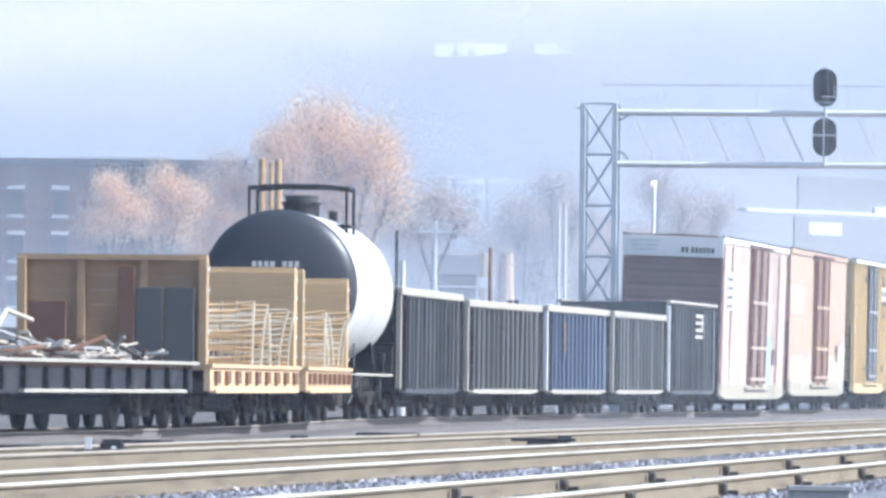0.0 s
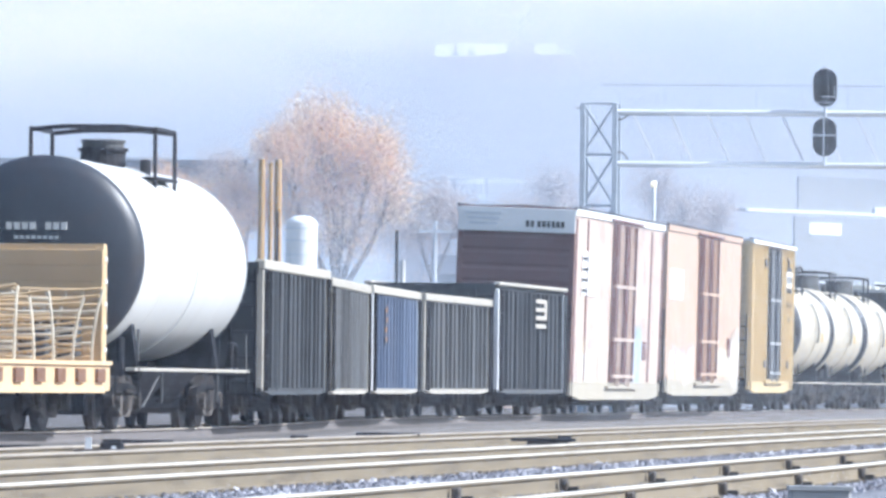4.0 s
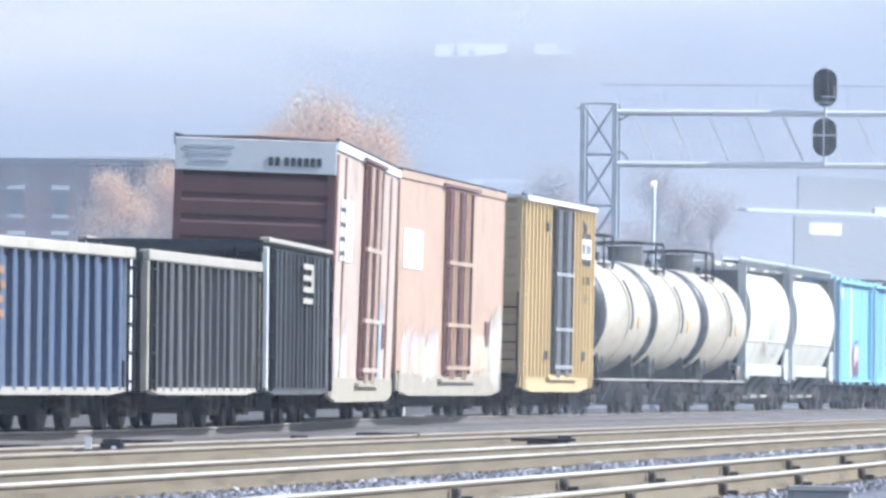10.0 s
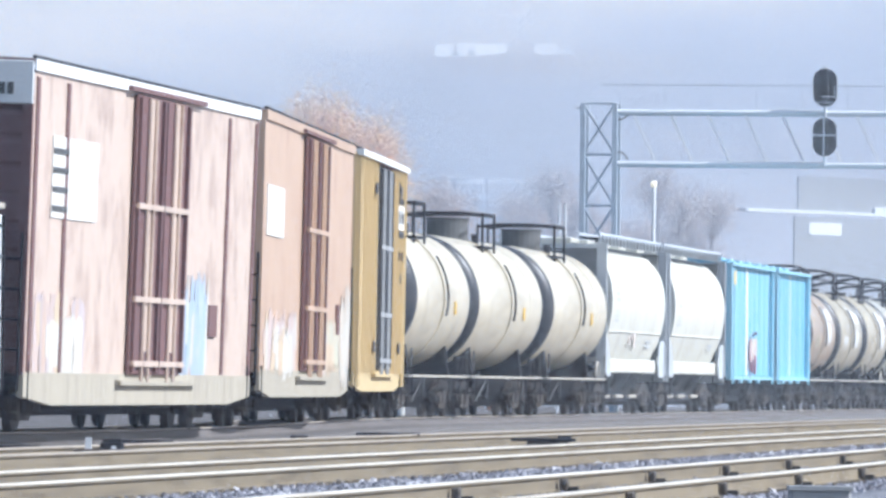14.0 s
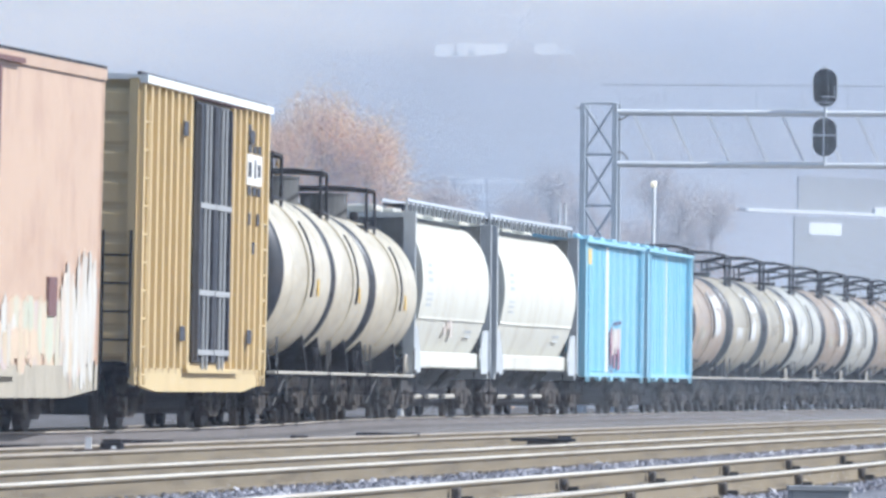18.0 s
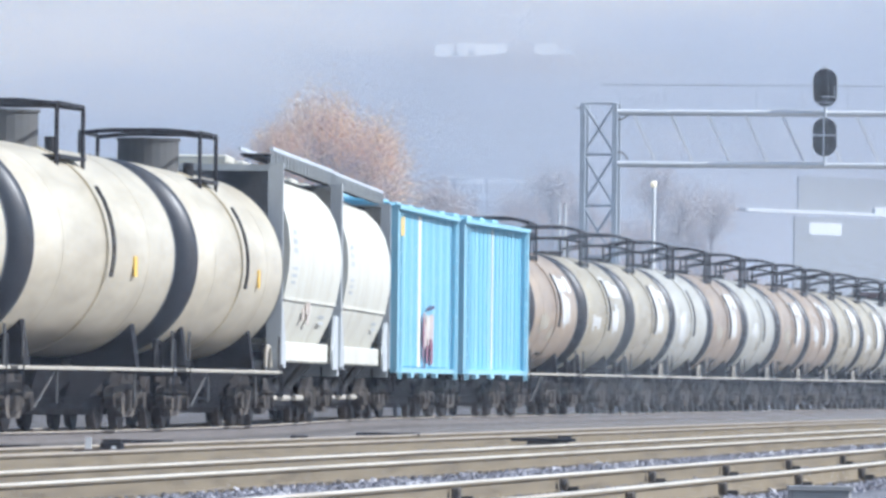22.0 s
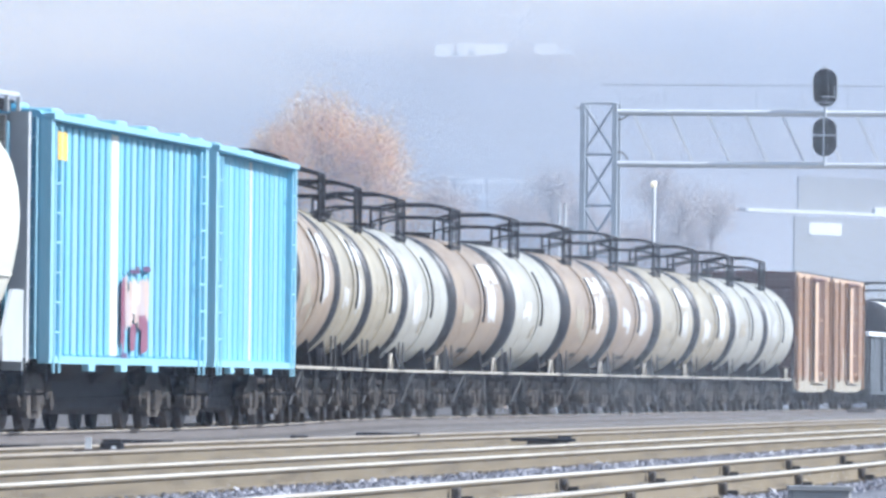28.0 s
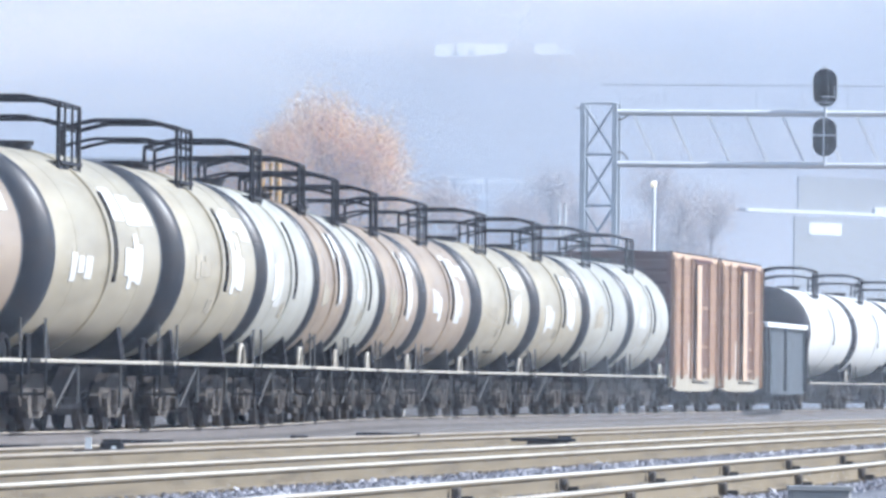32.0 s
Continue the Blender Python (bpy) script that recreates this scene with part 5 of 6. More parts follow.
def signal_head(z, label, lattice):
    c = GBASE + ACROSS * 7.18 + ALONG * -0.2
    ob = thing("railway_signal", label, "railway signal", "signals on the gantry")
    turn = Matrix.Translation((c.x, c.y, z)) @ Matrix.Rotation(-HEAD, 4, "Z")
    ob.matrix_basis = turn
    bm = B()
    pts = []
    for i in range(24):
        a = 2 * math.pi * i / 24
        pts.append((0.375 * math.cos(a), (0.24 if math.sin(a) > 0 else -0.24) + 0.36 * math.sin(a)))
    prism(bm, pts, -0.03, 0.03)
    part("backplate", bm, M["black"], ob)
    for dz in (0.3, 0.0, -0.3):
        bm = B()
        rod(bm, (0, -0.03, dz), (0, -0.25, dz), 0.13, 14)
        part("lamp_hood", bm, M["black"], ob)
    bm = B()
    rod(bm, (0, 0.1, -0.9), (0, 0.1, 0.7), 0.05, 8)
    part("mast", bm, M["silver"], ob)
    if lattice:
        one("bracket", ob, M["silver"], (0, -0.30, 0, 0.05, 0.04, 1.15), (0, -0.30, 0.05, 0.75, 0.04, 0.05))
    else:
        one("bracket", ob, M["silver"], (0.12, -0.30, -0.30, 0.42, 0.03, 0.03), (0.32, -0.30, -0.14, 0.03, 0.03, 0.4), (0.0, -0.30, -0.48, 0.5, 0.03, 0.03))


signal_head(10.22, "dark oval signal head above the gantry chord", False)
signal_head(8.66, "dark oval signal head within the gantry truss", True)


def pole(name, label, x, y, z1, r, material, cat="pole", arm=0.0):
    ob = thing(name, label, cat)
    bm = B()
    rod(bm, (x, y, -0.3), (x, y, z1), r, 10, r * 0.75)
    part("shaft", bm, material, ob)
    if arm:
        one("crossarm", ob, material, (x, y - 0.1, z1 - 0.5, arm, 0.1, 0.12))
        for dx in (-0.45, -0.2, 0.2, 0.45):
            bm = B()
            rod(bm, (x + dx * arm, y - 0.1, z1 - 0.44), (x + dx * arm, y - 0.1, z1 - 0.25), 0.04, 6)
            part("insulator", bm, M["trimwhite"], ob)
    return ob


def at_px(x, y):
    return (x - 784) / 13951.0 * y


lp = pole("lamp_post", "slim white lamp post with pale lantern", at_px(1156, 282.5), 282.5, 7.9, 0.09, M["capwhite"], "lamp post")
bm = B()
bmesh.ops.create_uvsphere(bm, u_segments=12, v_segments=8, radius=0.11, matrix=Matrix.Translation((at_px(1156, 282.5), 282.5, 8.0)))
part("lantern", bm, M["lantern"], lp, "lit warm-white lantern")
for x in (462, 491):
    pole("utility_pole", "sunlit timber utility pole", at_px(x, 292), 292.0, 9.0, 0.17, M["wood"], "utility pole")

# ---- mill building ----
def mill():
    D = 623.0
    ob = thing("mill_building", "long brick mill with pale window surrounds, hazy in the distance", "building")
    x0, x1 = at_px(-120, D), at_px(430, D)
    top = 17.9
    one("wall", ob, M["brick"], ((x0 + x1) / 2, D + 8, top / 2 - 0.2, x1 - x0, 16, top))
    one("roof", ob, M["slate"], ((x0 + x1) / 2, D + 8, top + 0.1, x1 - x0 + 0.6, 16.8, 0.5))
    one("skylight_ridge", ob, M["roof_pale"], ((at_px(105, D) + at_px(305, D)) / 2, D + 2, top + 0.45, 9.0, 2, 0.2))
    for i in range(-1, 5):
        for j in range(4):
            x = at_px(28 + 78 * i, D)
            z = 14.8 - 3.6 * j
            w_ob = one("window", ob, M["pane"], (x, D - 0.02, z, 1.0, 0.12, 2.0))
            one("lintel", w_ob, M["trimwhite"], (x, D - 0.06, z + 1.15, 1.4, 0.2, 0.32))
            one("sill", w_ob, M["trimwhite"], (x, D - 0.06, z - 1.12, 1.3, 0.24, 0.24))


mill()


# ---- trees ----
def tree(name, label, x, y, lobes, leaf, seed, leaves=300, size=0.11, bark="bark"):
    """Trunk, limbs bending out into uneven lobes (dx, z, radius), twigs and small loose leaves."""
    rnd = random.Random(seed)
    ob = thing(name, label, "tree")
    bm = B()
    foot = Vector((x, y, -0.4))
    low = min(z - r for dx, z, r in lobes)
    fork = Vector((x + rnd.uniform(-0.2, 0.2), y, max(low * 0.8, 1.2)))
    tall = max(z + r for dx, z, r in lobes)
    rod(bm, foot, fork, tall * 0.022, 8, tall * 0.016)
    vs, fs = [], []
    for dx, z, r in lobes:
        c = Vector((x + dx, y + rnd.uniform(-0.5, 0.5) * r, z))
        bend = fork.lerp(c, 0.45) + Vector((dx * 0.12, 0, r * 0.2))
        rod(bm, fork, bend, tall * 0.012, 6, tall * 0.008)
        rod(bm, bend, c, tall * 0.008, 6, tall * 0.004)
        for i in range(int(20 + 26 * r)):
            a, e = rnd.uniform(0, 2 * math.pi), rnd.uniform(-0.7, 1.0)
            d = Vector((math.cos(a) * math.sqrt(1 - e * e), math.sin(a) * math.sqrt(1 - e * e), e)) * r * rnd.uniform(0.35, 1.12) ** 0.7
            p = bend.lerp(c, rnd.uniform(0.3, 1.0))
            tip = c + d
            knee = p.lerp(tip, 0.5) + Vector((rnd.gauss(0, 0.12), rnd.gauss(0, 0.12), 0.12)) * r
            rod(bm, p, knee, 0.028, 4, 0.018)
            rod(bm, knee, tip, 0.018, 4, 0.006)
            n = int(leaves * rnd.uniform(0.2, 1.3) * (0.5 if z < tall * 0.66 else 1.0))
            sp = 0.17 * r + 0.2
            for k in range(n):
                q = knee.lerp(tip, rnd.uniform(0.0, 1.15)) + Vector((rnd.gauss(0, sp), rnd.gauss(0, sp), rnd.gauss(0, sp)))
                u = Vector((rnd.gauss(0, 1), rnd.gauss(0, 1), rnd.gauss(0, 1))).normalized() * size * rnd.uniform(0.5, 1.2)
                v = u.orthogonal().normalized() * size * 0.5
                m = len(vs)
                vs += [q - u, q + v, q + u, q - v]
                fs.append((m, m + 1, m + 2, m + 3))
    part("trunk", bm, M[bark], ob)
    me = bpy.data.meshes.new("crown")
    me.from_pydata(vs, [], fs)
    me.materials.append(leaf)
    tagged(part("crown", me, leaf, ob), kind="stuff")


D = 438.0
tree("tree", "tall russet autumn tree with thinning crown", at_px(592, D), D, ((-0.95, 15.1, 2.0), (-3.1, 13.6, 1.7), (2.1, 13.7, 2.0), (3.1, 10.9, 1.7), (-0.1, 12.2, 2.6), (-3.0, 10.8, 1.8), (0.4, 9.0, 2.3)), M["leaf"], 2, 130, 0.09)
for i, (x, lobes) in enumerate((
        (205, ((-0.3, 11.3, 1.1), (0.8, 10.0, 1.2), (-0.9, 9.4, 1.1))),
        (285, ((-0.2, 11.7, 1.2), (0.9, 11.0, 1.2), (0.2, 9.3, 1.5), (-1.1, 9.9, 1.0))),
        (345, ((-0.4, 10.7, 1.2), (0.7, 9.8, 1.3), (-0.3, 8.6, 1.3))),
        (418, ((0.0, 11.4, 1.3), (0.9, 10.2, 1.3), (-0.8, 9.4, 1.3))))):
    tree("tree", "low russet tree in front of the mill", at_px(x, D), D + 6 * (i % 3), lobes, M["leaf"], 10 + i, 130, 0.075)
for i, (x, lobes) in enumerate(((368, ((0.0, 13.4, 1.3), (-0.9, 12.0, 1.2), (0.9, 11.6, 1.3))), (770, ((0.0, 11.6, 1.6), (1.2, 10.2, 1.6), (-1.1, 9.8, 1.4))))):
    tree("tree", "bare brown tree thinly leaved", at_px(x, D), D + 30, lobes, M["leaf_dull"], 20 + i, 60, 0.08)
for i, (x, hh) in enumerate(((725, 13), (762, 11), (800, 9), (858, 10), (905, 12), (940, 14), (975, 13), (1010, 14), (1062, 13), (1120, 13), (1165, 12), (1205, 11), (1262, 10), (1320, 9))):
    tree("tree", "bare brown tree far down the valley", at_px(x, 799), 799.0 + 9 * (i % 5), ((-1.5, hh * 1.25, 2.6), (1.7, hh * 1.1, 2.5), (0.0, hh * 0.8, 3.0)), M["leaf_dull"], 30 + i, 60, 0.14)

for i, (x, d, lobes) in enumerate(((992, 770, ((-1.1, 20.0, 3.0), (1.6, 17.6, 2.9), (-0.3, 14.6, 3.3))), (1178, 778, ((-1.2, 20.6, 3.1), (1.8, 18.2, 3.0), (0.3, 14.6, 3.5))), (1248, 789, ((0.8, 18.2, 2.9), (-1.6, 16.0, 2.7), (0.0, 13.4, 3.1))), (930, 797, ((0.0, 17.4, 2.7), (1.6, 15.0, 2.7))))):
    tree("tree", "thin brown tree half lost in the mist", at_px(x, d), float(d), lobes, M["leaf_dull"], 60 + i, 26, 0.13, "bark_pale")

# ---- far right: shed and roofs ----
def shed():
    D = 877.0
    ob = thing("industrial_shed", "grey industrial shed with pale flat roof edge, faint in haze", "building")
    m = Matrix.Translation((at_px(1322, D), D, 0)) @ Matrix.Rotation(radians(52), 4, "Z")

    def slab(name, mat, x0, x1, y0, y1, z0, z1, parent=ob):
        bm = B()
        box(bm, (x0 + x1) / 2, (y0 + y1) / 2, (z0 + z1) / 2, x1 - x0, y1 - y0, z1 - z0, m=m, bevel=0.03)
        return part(name, bm, mat, parent)

    slab("wall", M["shed_wall"], 9.5, 58, 0.3, 0.55, -0.5, 20.0)
    slab("roof", M["roof_pale"], 0, 59, 0, 1.3, 20.35, 20.75)
    slab("upper_block", M["shed_wall"], 10.5, 56, 0.5, 0.75, 20.75, 24.6)
    slab("wall_panel", M["roof_pale"], 12.2, 18.6, 0.18, 0.3, 18.0, 19.4)
    slab("roof_hatch", M["roof_pale"], 25, 33, 0.1, 0.45, 20.75, 21.4)
    slab("vent_stack", M["slate"], 17.5, 18.1, 0.4, 0.8, 14.5, 17.9)


shed()

# ---- houses, poles and a storage tank beyond the yard ----
def house(x0, x1, D, z1, wall, roof, label, gable=1.2, windows=2):
    ob = thing("house", label, "house")
    xa, xb = at_px(x0, D), at_px(x1, D)
    c, wd = (xa + xb) / 2, xb - xa
    one("wall", ob, wall, (c, D + 4, z1 / 2 - 0.2, wd, 8, z1))
    bm = B()
    lo = [bm.verts.new(p) for p in ((xa - 0.3, D - 0.4, z1 - 0.1), (xb + 0.3, D - 0.4, z1 - 0.1), (xb + 0.3, D + 8.4, z1 - 0.1), (xa - 0.3, D + 8.4, z1 - 0.1), (xa - 0.3, D + 4, z1 + gable), (xb + 0.3, D + 4, z1 + gable))]
    for q in ((0, 1, 5, 4), (2, 3, 4, 5), (0, 4, 3), (1, 2, 5), (3, 2, 1, 0)):
        bm.faces.new([lo[i] for i in q])
    bmesh.ops.recalc_face_normals(bm, faces=bm.faces[:])
    part("roof", bm, roof, ob)
    for i in range(windows):
        x = xa + wd * (i + 0.5) / windows
        for z in (z1 - 1.6, z1 - 4.3):
            if z > 1:
                wo = one("window", ob, M["pane"], (x, D - 0.03, z, 0.9, 0.1, 1.3))
                one("frame", wo, M["trimwhite"], (x, D - 0.05, z + 0.72, 1.2, 0.14, 0.12), (x, D - 0.05, z - 0.72, 1.2, 0.14, 0.12))


house(775, 843, 506, 7.9, M["slate"], M["slate"], "dark grey frame house beyond the yard")
house(905, 985, 740, 7.0, M["concrete"], M["roof_pale"], "grey house with pale roof in the mist")
# Two thick posts stand in for a peach house wall.
for x, q in ((857, 0.26), (896, 0.40)):
    pole("timber_post", "thick peach post standing in for a pale wall", at_px(x, 362), 362.0, 6.8, q * 1.2, M["salmon"], "post")
cab = thing("relay_cabinet", "small white lineside cabinet on a post by the peach posts", "cabinet")
one("case", cab, M["capwhite"], (at_px(862, 358), 358.0, 5.35, 0.7, 0.4, 0.5), bevel=0.02)
one("post", cab, M["silver"], (at_px(862, 358), 358.0, 2.4, 0.14, 0.14, 5.5))
pole("signal_mast", "dark steel post beside the track", at_px(702, 229), 229.0, 5.2, 0.06, M["steel"], "post")
pole("marker_post", "white marker board on a short post", at_px(713, 234), 234.0, 4.4, 0.11, M["white"], "post")
pole("utility_pole", "pale utility pole with crossarm and insulators", at_px(770, 362), 362.0, 8.25, 0.12, M["capwhite"], "utility pole", 1.5)
pole("utility_pole", "dark utility pole by the peach house", at_px(868, 331), 331.0, 6.5, 0.10, M["rust"], "utility pole")
for x in (989, 1000):
    pole("signal_mast", "slim pale signal mast", at_px(x, 292), 292.0, 7.5, 0.06, M["capwhite"], "signal mast")
pole("utility_pole", "sunlit timber utility pole", at_px(478, 296), 296.0, 9.0, 0.11, M["wood"], "utility pole")
pole("signal_mast", "dark post with white plate", at_px(491, 287), 287.0, 7.0, 0.07, M["steel"], "post")
ls = thing("lineside_shed", "low lineside shed with pale bluish-white roof", "shed")
Ds = 318.0
one("wall", ls, M["concrete"], (at_px(-40, Ds), Ds + 2.5, 1.3, 5.3, 4.6, 3.2))
bm = B()
prism(bm, [(-2.85, 2.85), (2.85, 2.85), (2.6, 3.45), (-2.6, 3.45)], Ds - 0.4, Ds + 5.2)
bmesh.ops.translate(bm, verts=bm.verts[:], vec=(at_px(-40, Ds), 0, 0))
part("roof", bm, M["capwhite"], ls)
for k, (xa, za, xb, zb) in enumerate(((782, 8.2, 1004, 5.9), (758, 8.2, 870, 6.4), (790, 8.0, 1010, 5.2))):
    oc = thing("overhead_cable", "thin pale overhead cable sagging between poles", "cable", "overhead cables")
    bm = B()
    p, q = Vector((at_px(xa, 362), 362.0, za)), Vector((at_px(xb, 340), 340.0 if k != 1 else 331.0, zb))
    tube(bm, [p.lerp(q, f) - Vector((0, 0, 1.6 * f * (1 - f))) for f in [i / 12 for i in range(13)]], 0.014, 5)
    part("strand", bm, M["capwhite"], oc)
st = thing("storage_tank", "round white storage tank with banded shell", "storage tank")
bm = B()
Dt = 326.0
rt = 0.66
rod(bm, (at_px(533, Dt), Dt, -0.3), (at_px(533, Dt), Dt, 7.3), rt, 28)
bmesh.ops.create_uvsphere(bm, u_segments=28, v_segments=12, radius=rt, matrix=Matrix.Translation((at_px(533, Dt), Dt, 7.3)) @ Matrix.Diagonal((1, 1, 0.55, 1)))
part("shell", bm, M["capwhite"], st, smooth=True)
for z in (5.5, 6.0, 6.6, 7.1):
    bm = B()
    rod(bm, (at_px(533, Dt), Dt, z), (at_px(533, Dt), Dt, z + 0.06), rt + 0.02, 28)
    part("band", bm, M["silver"], st)
# ---- wooded hill across the valley ----
def hill_z(x, y):
    t = min(max((y - 905) / 1400, 0), 1)
    rough = 3.0 * noise.noise(Vector((x * 0.012, y * 0.012, 0))) * t + (1.6 * noise.noise(Vector((x * 0.09, y * 0.09, 3))) + 0.8 * noise.noise(Vector((x * 0.3, y * 0.3, 5)))) * min(t * 3, 1)
    return -0.4 + 128.6 * t ** 1.09 + rough


bm = B()
hx, hy = np.linspace(-420, 420, 71), np.linspace(905, 2600, 64)
rows = [[bm.verts.new((x, y, hill_z(x, y))) for x in hx] for y in hy]
for a, b in zip(rows, rows[1:]):
    for i in range(len(hx) - 1):
        bm.faces.new((a[i], a[i + 1], b[i + 1], b[i]))
thing("hill", "bare wooded hill paled with haze, in thick mist", "hill", kind="structure", bm=bm, material=M["woods"])
# pale-roofed buildings at the foot of the hill
for x0, x1, z0, z1 in ((803, 852, 28.0, 28.7), (856, 946, 28.2, 28.6), (838, 864, 25.9, 26.6), (812, 848, 24.7, 25.2), (853, 869, 22.0, 22.8), (925, 985, 21.0, 21.5)):
    hb = thing("hillside_building", "dark block with a pale roof edge in the mist", "building")
    mid, wd = at_px((x0 + x1) / 2, 1071), (x1 - x0) * 1071 / 13951
    for name, mat, lo, hi, thick in (("wall", M["woods"], hill_z(mid, 1071) - 1.5, z0, 0.5), ("roof_edge", M["roof_pale"], z0, z1, 0.8)):
        bm = B()
        # Turned 45 degrees so that the pale roof edges catch the sun.
        box(bm, 0, 0, (lo + hi) / 2, wd * 1.3, thick, hi - lo, m=Matrix.Translation((mid, 1071, 0)) @ Matrix.Rotation(radians(45), 4, "Z"))
        part(name, bm, mat, hb)
# white blocks high on the hill, plates turned and tilted to catch the sun
for label, wings in (("long white building high on the misty hill", ((768, 800, 73.4, 76.4), (806, 834, 73.0, 76.8), (838, 893, 73.9, 76.6))), ("white block high on the misty hill", ((945, 985, 73.2, 76.7), (990, 1012, 73.4, 75.4)))):
    hb = thing("hillside_building", label, "building")
    for x0, x1, z0, z1 in wings:
        wd = (x1 - x0) * 1753 / 13951
        xm, turn = at_px((x0 + x1) / 2, 1753), radians(14)
        bm = B()
        box(bm, 0, 0, 0, wd / math.cos(turn), 0.3, (z1 - z0) / math.cos(radians(24)), m=Matrix.Translation((xm, 1753, (z0 + z1) / 2)) @ Matrix.Rotation(turn, 4, "Z") @ Matrix.Rotation(radians(-24), 4, "X"))
        part("sloping_roof", bm, M["trimwhite"], hb, "white plate tilted to catch the sun")
        lo = hill_z(xm, 1754) - 2.0
        bm = B()
        box(bm, 0, 0, (lo + z1 - 0.3) / 2, wd / math.cos(turn) * 0.96, 0.5, z1 - 0.3 - lo, m=Matrix.Translation((xm, 1753, 0)) @ Matrix.Rotation(turn, 4, "Z") @ Matrix.Translation((0, 2.2, 0)))
        part("wall", bm, M["trimwhite"], hb)

# ---- small lineside things ----
_b = B()
box(_b, 0, 0, -0.09, 0.07, 0.13, 0.11, bevel=0.015)
box(_b, 0.07, 0.05, -0.13, 0.10, 0.10, 0.05)
BRACE = mesh("rail_brace", _b, M["rust_frame"])
near = next(o for o in scene.objects if o.name == "railway_track")
for u, y0 in ((0.80, 45.8), (-0.68, 53.6)):
    for i in range(9):
        p = Vector((0, 54.5, 0)) + ALONG * (y0 + 6.6 * i - 54.5) + ACROSS * u
        part("rail_brace", BRACE, None, near, at=pose(p.x, p.y, 0, 0, 0, -8.04))


def at_ground(x, y):
    """Place on the ground plane of the railheads under a sight line."""
    d = 13951.0 * 0.75 / (y - 680.1 - 0.01088 * (x - 784))
    return at_px(x, d), d


# Thin dark bars at railhead height, placed by sight line.
for x, y, ln in ((262, 781, 0.7), (690, 768, 0.95), (965, 778, 0.9), (30, 790, 0.6), (533, 773, 0.25), (1003, 773, 0.2)):
    gx, gy = at_ground(x, y)
    ob = thing("switch_rod", "dark bar between the rails", "switch rod")
    bm = B()
    box(bm, gx, gy, -0.005, ln, 0.25, 0.045, bevel=0.01)
    part("rod", bm, M["black"], ob)
    one("rod_foot", ob, M["tie"], (gx, gy, -0.11, ln * 0.5, 0.2, 0.17))
gx, gy = at_ground(190, 790)
sm = thing("switch_machine", "low dark switch machine with pale lid", "switch machine")
bm = B()
box(bm, gx + 0.08, gy, 0.0, 0.26, 0.5, 0.10, bevel=0.02)
part("case", bm, M["steel"], sm)
one("lid", sm, M["steel"], (gx + 0.08, gy, 0.065, 0.20, 0.4, 0.03))
one("cover_plate", sm, M["capwhite"], (gx + 0.11, gy - 0.25, -0.02, 0.06, 0.02, 0.05))
one("post", sm, M["capwhite"], (gx - 0.18, gy - 0.2, 0.0, 0.07, 0.06, 0.2))
one("foot", sm, M["tie"], (gx, gy, -0.15, 0.7, 0.7, 0.24))
jb = thing("junction_box", "grey lineside junction box at the ballast edge", "junction box")
jx, jy = at_px(1455, 54.5), 54.5
bm = B()
box(bm, jx, jy, -0.13, 0.42, 0.4, 0.36, bevel=0.02)
part("case", bm, M["concrete"], jb)
one("lid", jb, M["concrete"], (jx, jy, 0.06, 0.44, 0.42, 0.03))

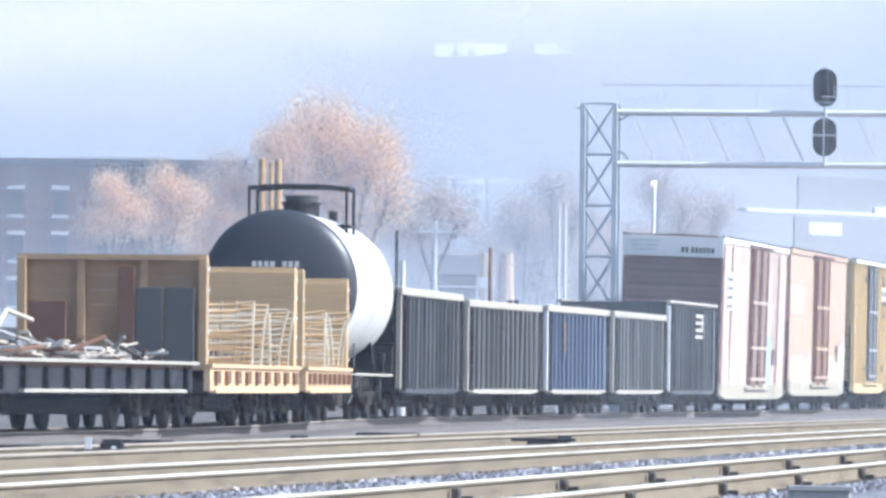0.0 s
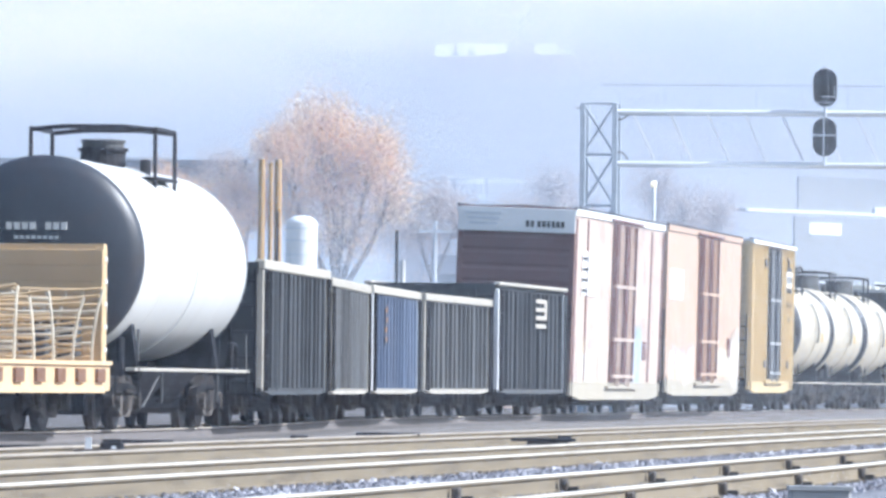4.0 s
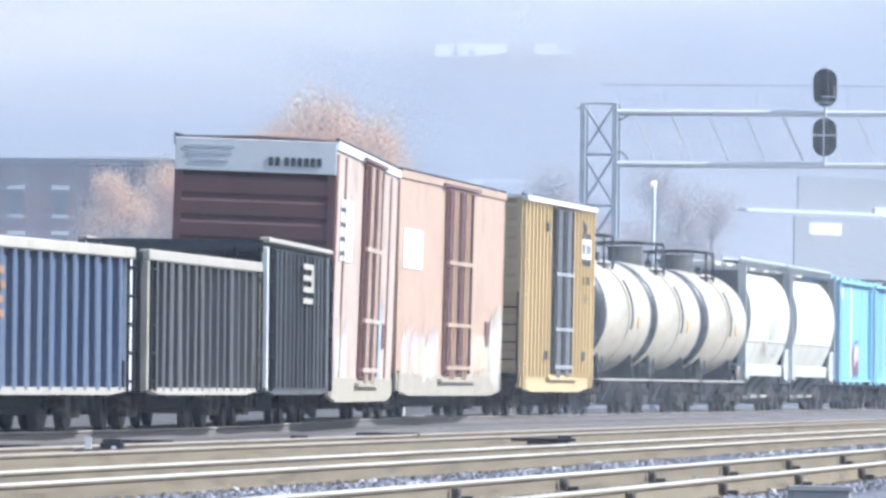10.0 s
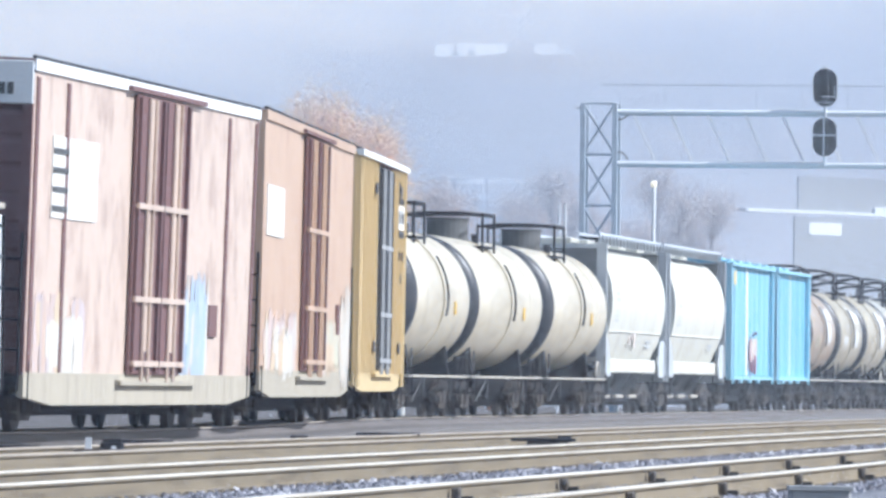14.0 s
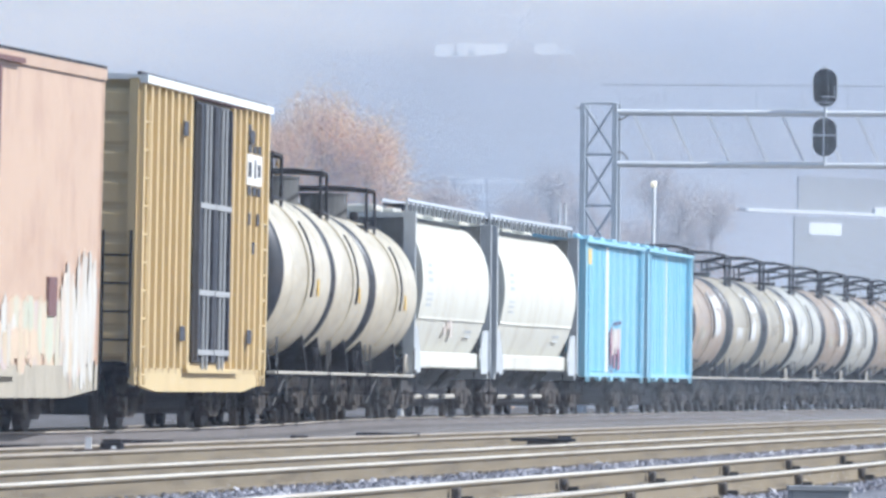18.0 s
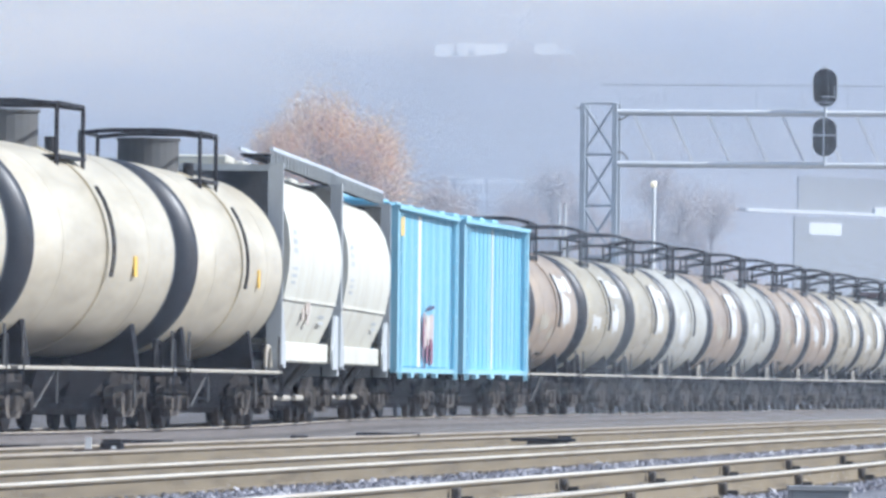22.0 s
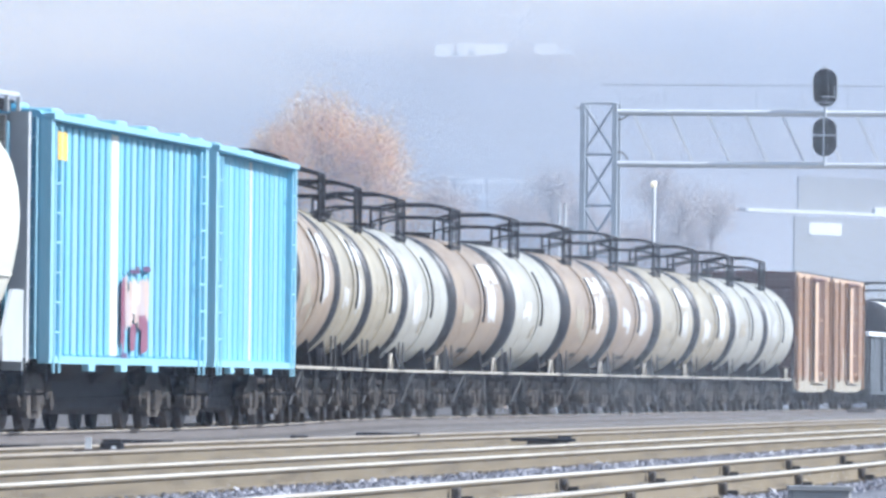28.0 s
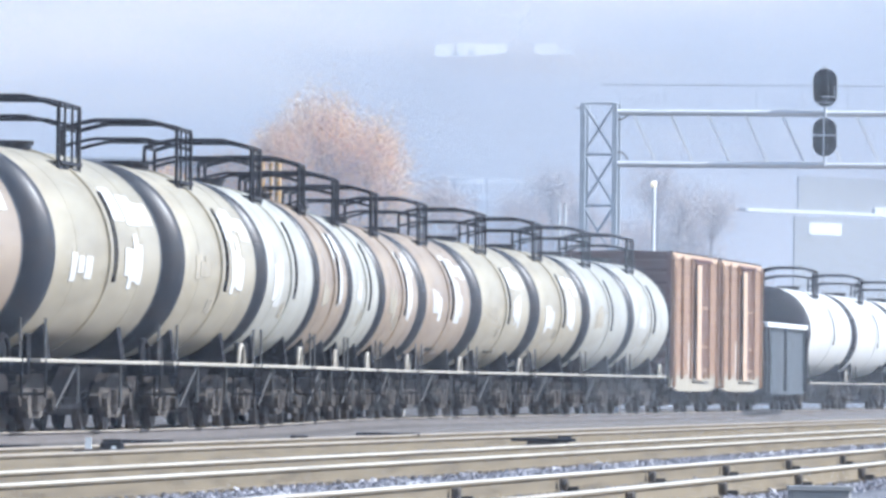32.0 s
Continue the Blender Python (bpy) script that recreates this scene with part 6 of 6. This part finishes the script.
# ---- mist: sheets of hair-thin strips that stand in for haze over the valley ----
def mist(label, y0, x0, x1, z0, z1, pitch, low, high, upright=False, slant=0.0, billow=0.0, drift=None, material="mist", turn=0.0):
    """low and high are the shares that it veils at foot and top; slant and billow turn and lean the sheet so that it
    catches more sun.
    drift(u, v): share by which it thickens or thins, from 0 to 1 across and up the bank. turn: how far upright drifts
    face the sun."""
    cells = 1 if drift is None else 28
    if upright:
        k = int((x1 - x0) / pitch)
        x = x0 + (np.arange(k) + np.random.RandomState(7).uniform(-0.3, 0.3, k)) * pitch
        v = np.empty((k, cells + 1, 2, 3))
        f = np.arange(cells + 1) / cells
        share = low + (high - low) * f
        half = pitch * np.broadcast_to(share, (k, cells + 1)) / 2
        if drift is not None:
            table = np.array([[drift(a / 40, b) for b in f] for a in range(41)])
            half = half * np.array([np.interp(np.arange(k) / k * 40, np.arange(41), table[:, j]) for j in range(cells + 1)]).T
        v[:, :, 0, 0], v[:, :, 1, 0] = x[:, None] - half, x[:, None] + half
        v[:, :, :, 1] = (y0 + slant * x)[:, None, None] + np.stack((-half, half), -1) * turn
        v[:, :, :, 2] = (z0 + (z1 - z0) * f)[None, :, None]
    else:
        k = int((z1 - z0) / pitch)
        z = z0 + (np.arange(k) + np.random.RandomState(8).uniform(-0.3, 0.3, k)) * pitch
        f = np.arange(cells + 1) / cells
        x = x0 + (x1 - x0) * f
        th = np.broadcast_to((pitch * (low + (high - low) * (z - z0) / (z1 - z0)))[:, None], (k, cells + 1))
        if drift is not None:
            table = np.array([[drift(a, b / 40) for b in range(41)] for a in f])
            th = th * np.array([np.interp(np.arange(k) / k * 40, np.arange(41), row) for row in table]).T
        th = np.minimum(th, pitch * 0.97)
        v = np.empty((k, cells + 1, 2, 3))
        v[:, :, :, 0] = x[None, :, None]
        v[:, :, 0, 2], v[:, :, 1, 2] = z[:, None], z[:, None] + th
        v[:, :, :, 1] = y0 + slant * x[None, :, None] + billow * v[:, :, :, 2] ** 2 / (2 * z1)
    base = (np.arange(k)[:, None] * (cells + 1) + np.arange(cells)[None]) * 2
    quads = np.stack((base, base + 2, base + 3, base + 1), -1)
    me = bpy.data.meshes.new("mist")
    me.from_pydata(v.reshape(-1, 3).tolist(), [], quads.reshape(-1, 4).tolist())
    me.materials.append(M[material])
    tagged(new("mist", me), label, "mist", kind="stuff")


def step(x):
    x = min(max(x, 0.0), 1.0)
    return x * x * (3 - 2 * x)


def right_side_thinning(u, v, depth=0.32):
    """Less cover low on the right, tuned so that part of the view darkens."""
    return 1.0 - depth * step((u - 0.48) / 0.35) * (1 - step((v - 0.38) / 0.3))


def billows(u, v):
    """Noise and graded cover: thin over the dark wooded slope for tone, thick at its foot, cut round the hilltop
    buildings so they show.
    """
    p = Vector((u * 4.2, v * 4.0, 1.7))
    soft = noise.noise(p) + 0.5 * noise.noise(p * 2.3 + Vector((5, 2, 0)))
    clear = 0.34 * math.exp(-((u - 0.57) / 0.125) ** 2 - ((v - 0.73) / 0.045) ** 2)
    return (1.0 - clear + 0.10 * soft - 0.26 * math.exp(-((v - 0.58) / 0.18) ** 2)) * right_side_thinning(u, v, 0.5)


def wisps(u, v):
    """Cover of the bright strips: dense at the top, ragged beneath, heavier on the left, to lighten that sky."""
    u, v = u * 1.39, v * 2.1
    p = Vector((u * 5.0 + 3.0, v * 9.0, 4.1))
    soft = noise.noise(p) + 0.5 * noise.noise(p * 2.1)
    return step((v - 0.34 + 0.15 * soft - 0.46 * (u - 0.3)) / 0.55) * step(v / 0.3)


# The sparse near sheets lift the dark tones of the train like haze.
mist("sparse strip sheet standing in for faint haze over the yard", 41.0, -3.2, 3.2, 0.02, 3.6, 0.0009, 0.07, 0.065)
mist("sparse strip sheet standing in for haze along the train", 168.0, -11.0, 11.0, -0.1, 10.5, 0.0024, 0.03, 0.03, slant=1.2)
mist("sparse strip sheet standing in for haze along the train", 200.0, -13.0, 13.0, -0.1, 12.5, 0.0028, 0.06, 0.05, slant=1.2)
mist("sheet of pale strips standing in for mist behind the yard", 341.0, -24.0, 20.5, -0.2, 19.5, 0.0047, 0.54, 0.34, slant=0.4, drift=right_side_thinning)
mist("sheet of upright pale strips standing in for valley mist", 682.0, -48.0, 46.0, -0.2, 40.0, 0.011, 0.52, 0.36, True, slant=1.1, drift=billows)
mist("dense strip sheet standing in for mist against the hill", 896.0, -64.0, 62.0, -0.2, 54.0, 0.017, 0.87, 0.74, slant=0.88, billow=1.75, drift=billows)
# Upright strips turned to the sun, added to brighten the upper sky.
mist("bright strip sheet standing in for low cloud over the valley", 334.0, -23.0, 38.0, 6.5, 34.0, 0.0046, 0.58, 0.58, True, slant=0.4, drift=wisps, material="cloud", turn=1.0)

# ---- glowing backdrop: haze of hillside and sky painted as a gradient ----
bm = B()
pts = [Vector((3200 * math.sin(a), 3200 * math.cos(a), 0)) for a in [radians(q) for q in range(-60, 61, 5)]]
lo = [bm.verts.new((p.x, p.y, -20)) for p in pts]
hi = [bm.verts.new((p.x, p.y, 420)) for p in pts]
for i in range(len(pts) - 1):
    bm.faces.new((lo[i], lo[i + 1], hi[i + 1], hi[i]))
m = bpy.data.materials.new("painted_haze_glow")
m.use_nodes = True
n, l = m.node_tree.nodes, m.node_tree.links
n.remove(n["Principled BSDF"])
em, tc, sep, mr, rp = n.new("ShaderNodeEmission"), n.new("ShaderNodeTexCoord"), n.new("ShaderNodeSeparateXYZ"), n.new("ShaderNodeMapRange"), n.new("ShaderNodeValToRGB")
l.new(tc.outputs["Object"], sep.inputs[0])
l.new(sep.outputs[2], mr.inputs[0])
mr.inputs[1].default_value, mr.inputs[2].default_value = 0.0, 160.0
# Haze tones by height, painted into the emission colour.
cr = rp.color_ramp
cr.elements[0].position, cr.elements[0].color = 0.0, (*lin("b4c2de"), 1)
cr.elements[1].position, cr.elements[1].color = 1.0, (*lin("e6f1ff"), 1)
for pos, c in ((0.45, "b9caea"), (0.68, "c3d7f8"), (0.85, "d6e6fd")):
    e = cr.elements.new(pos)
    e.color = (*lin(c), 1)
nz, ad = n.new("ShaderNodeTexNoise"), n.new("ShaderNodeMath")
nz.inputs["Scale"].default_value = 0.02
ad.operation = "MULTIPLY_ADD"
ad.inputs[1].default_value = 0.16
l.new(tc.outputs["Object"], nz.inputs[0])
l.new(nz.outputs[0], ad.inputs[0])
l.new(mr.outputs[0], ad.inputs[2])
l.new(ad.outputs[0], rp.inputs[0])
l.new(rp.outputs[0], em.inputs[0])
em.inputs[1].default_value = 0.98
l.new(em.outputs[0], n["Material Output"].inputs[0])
thing("backdrop", "glowing backdrop painted with pale blue haze fading into sky", "backdrop", kind="structure", bm=bm, material=m)

motions()
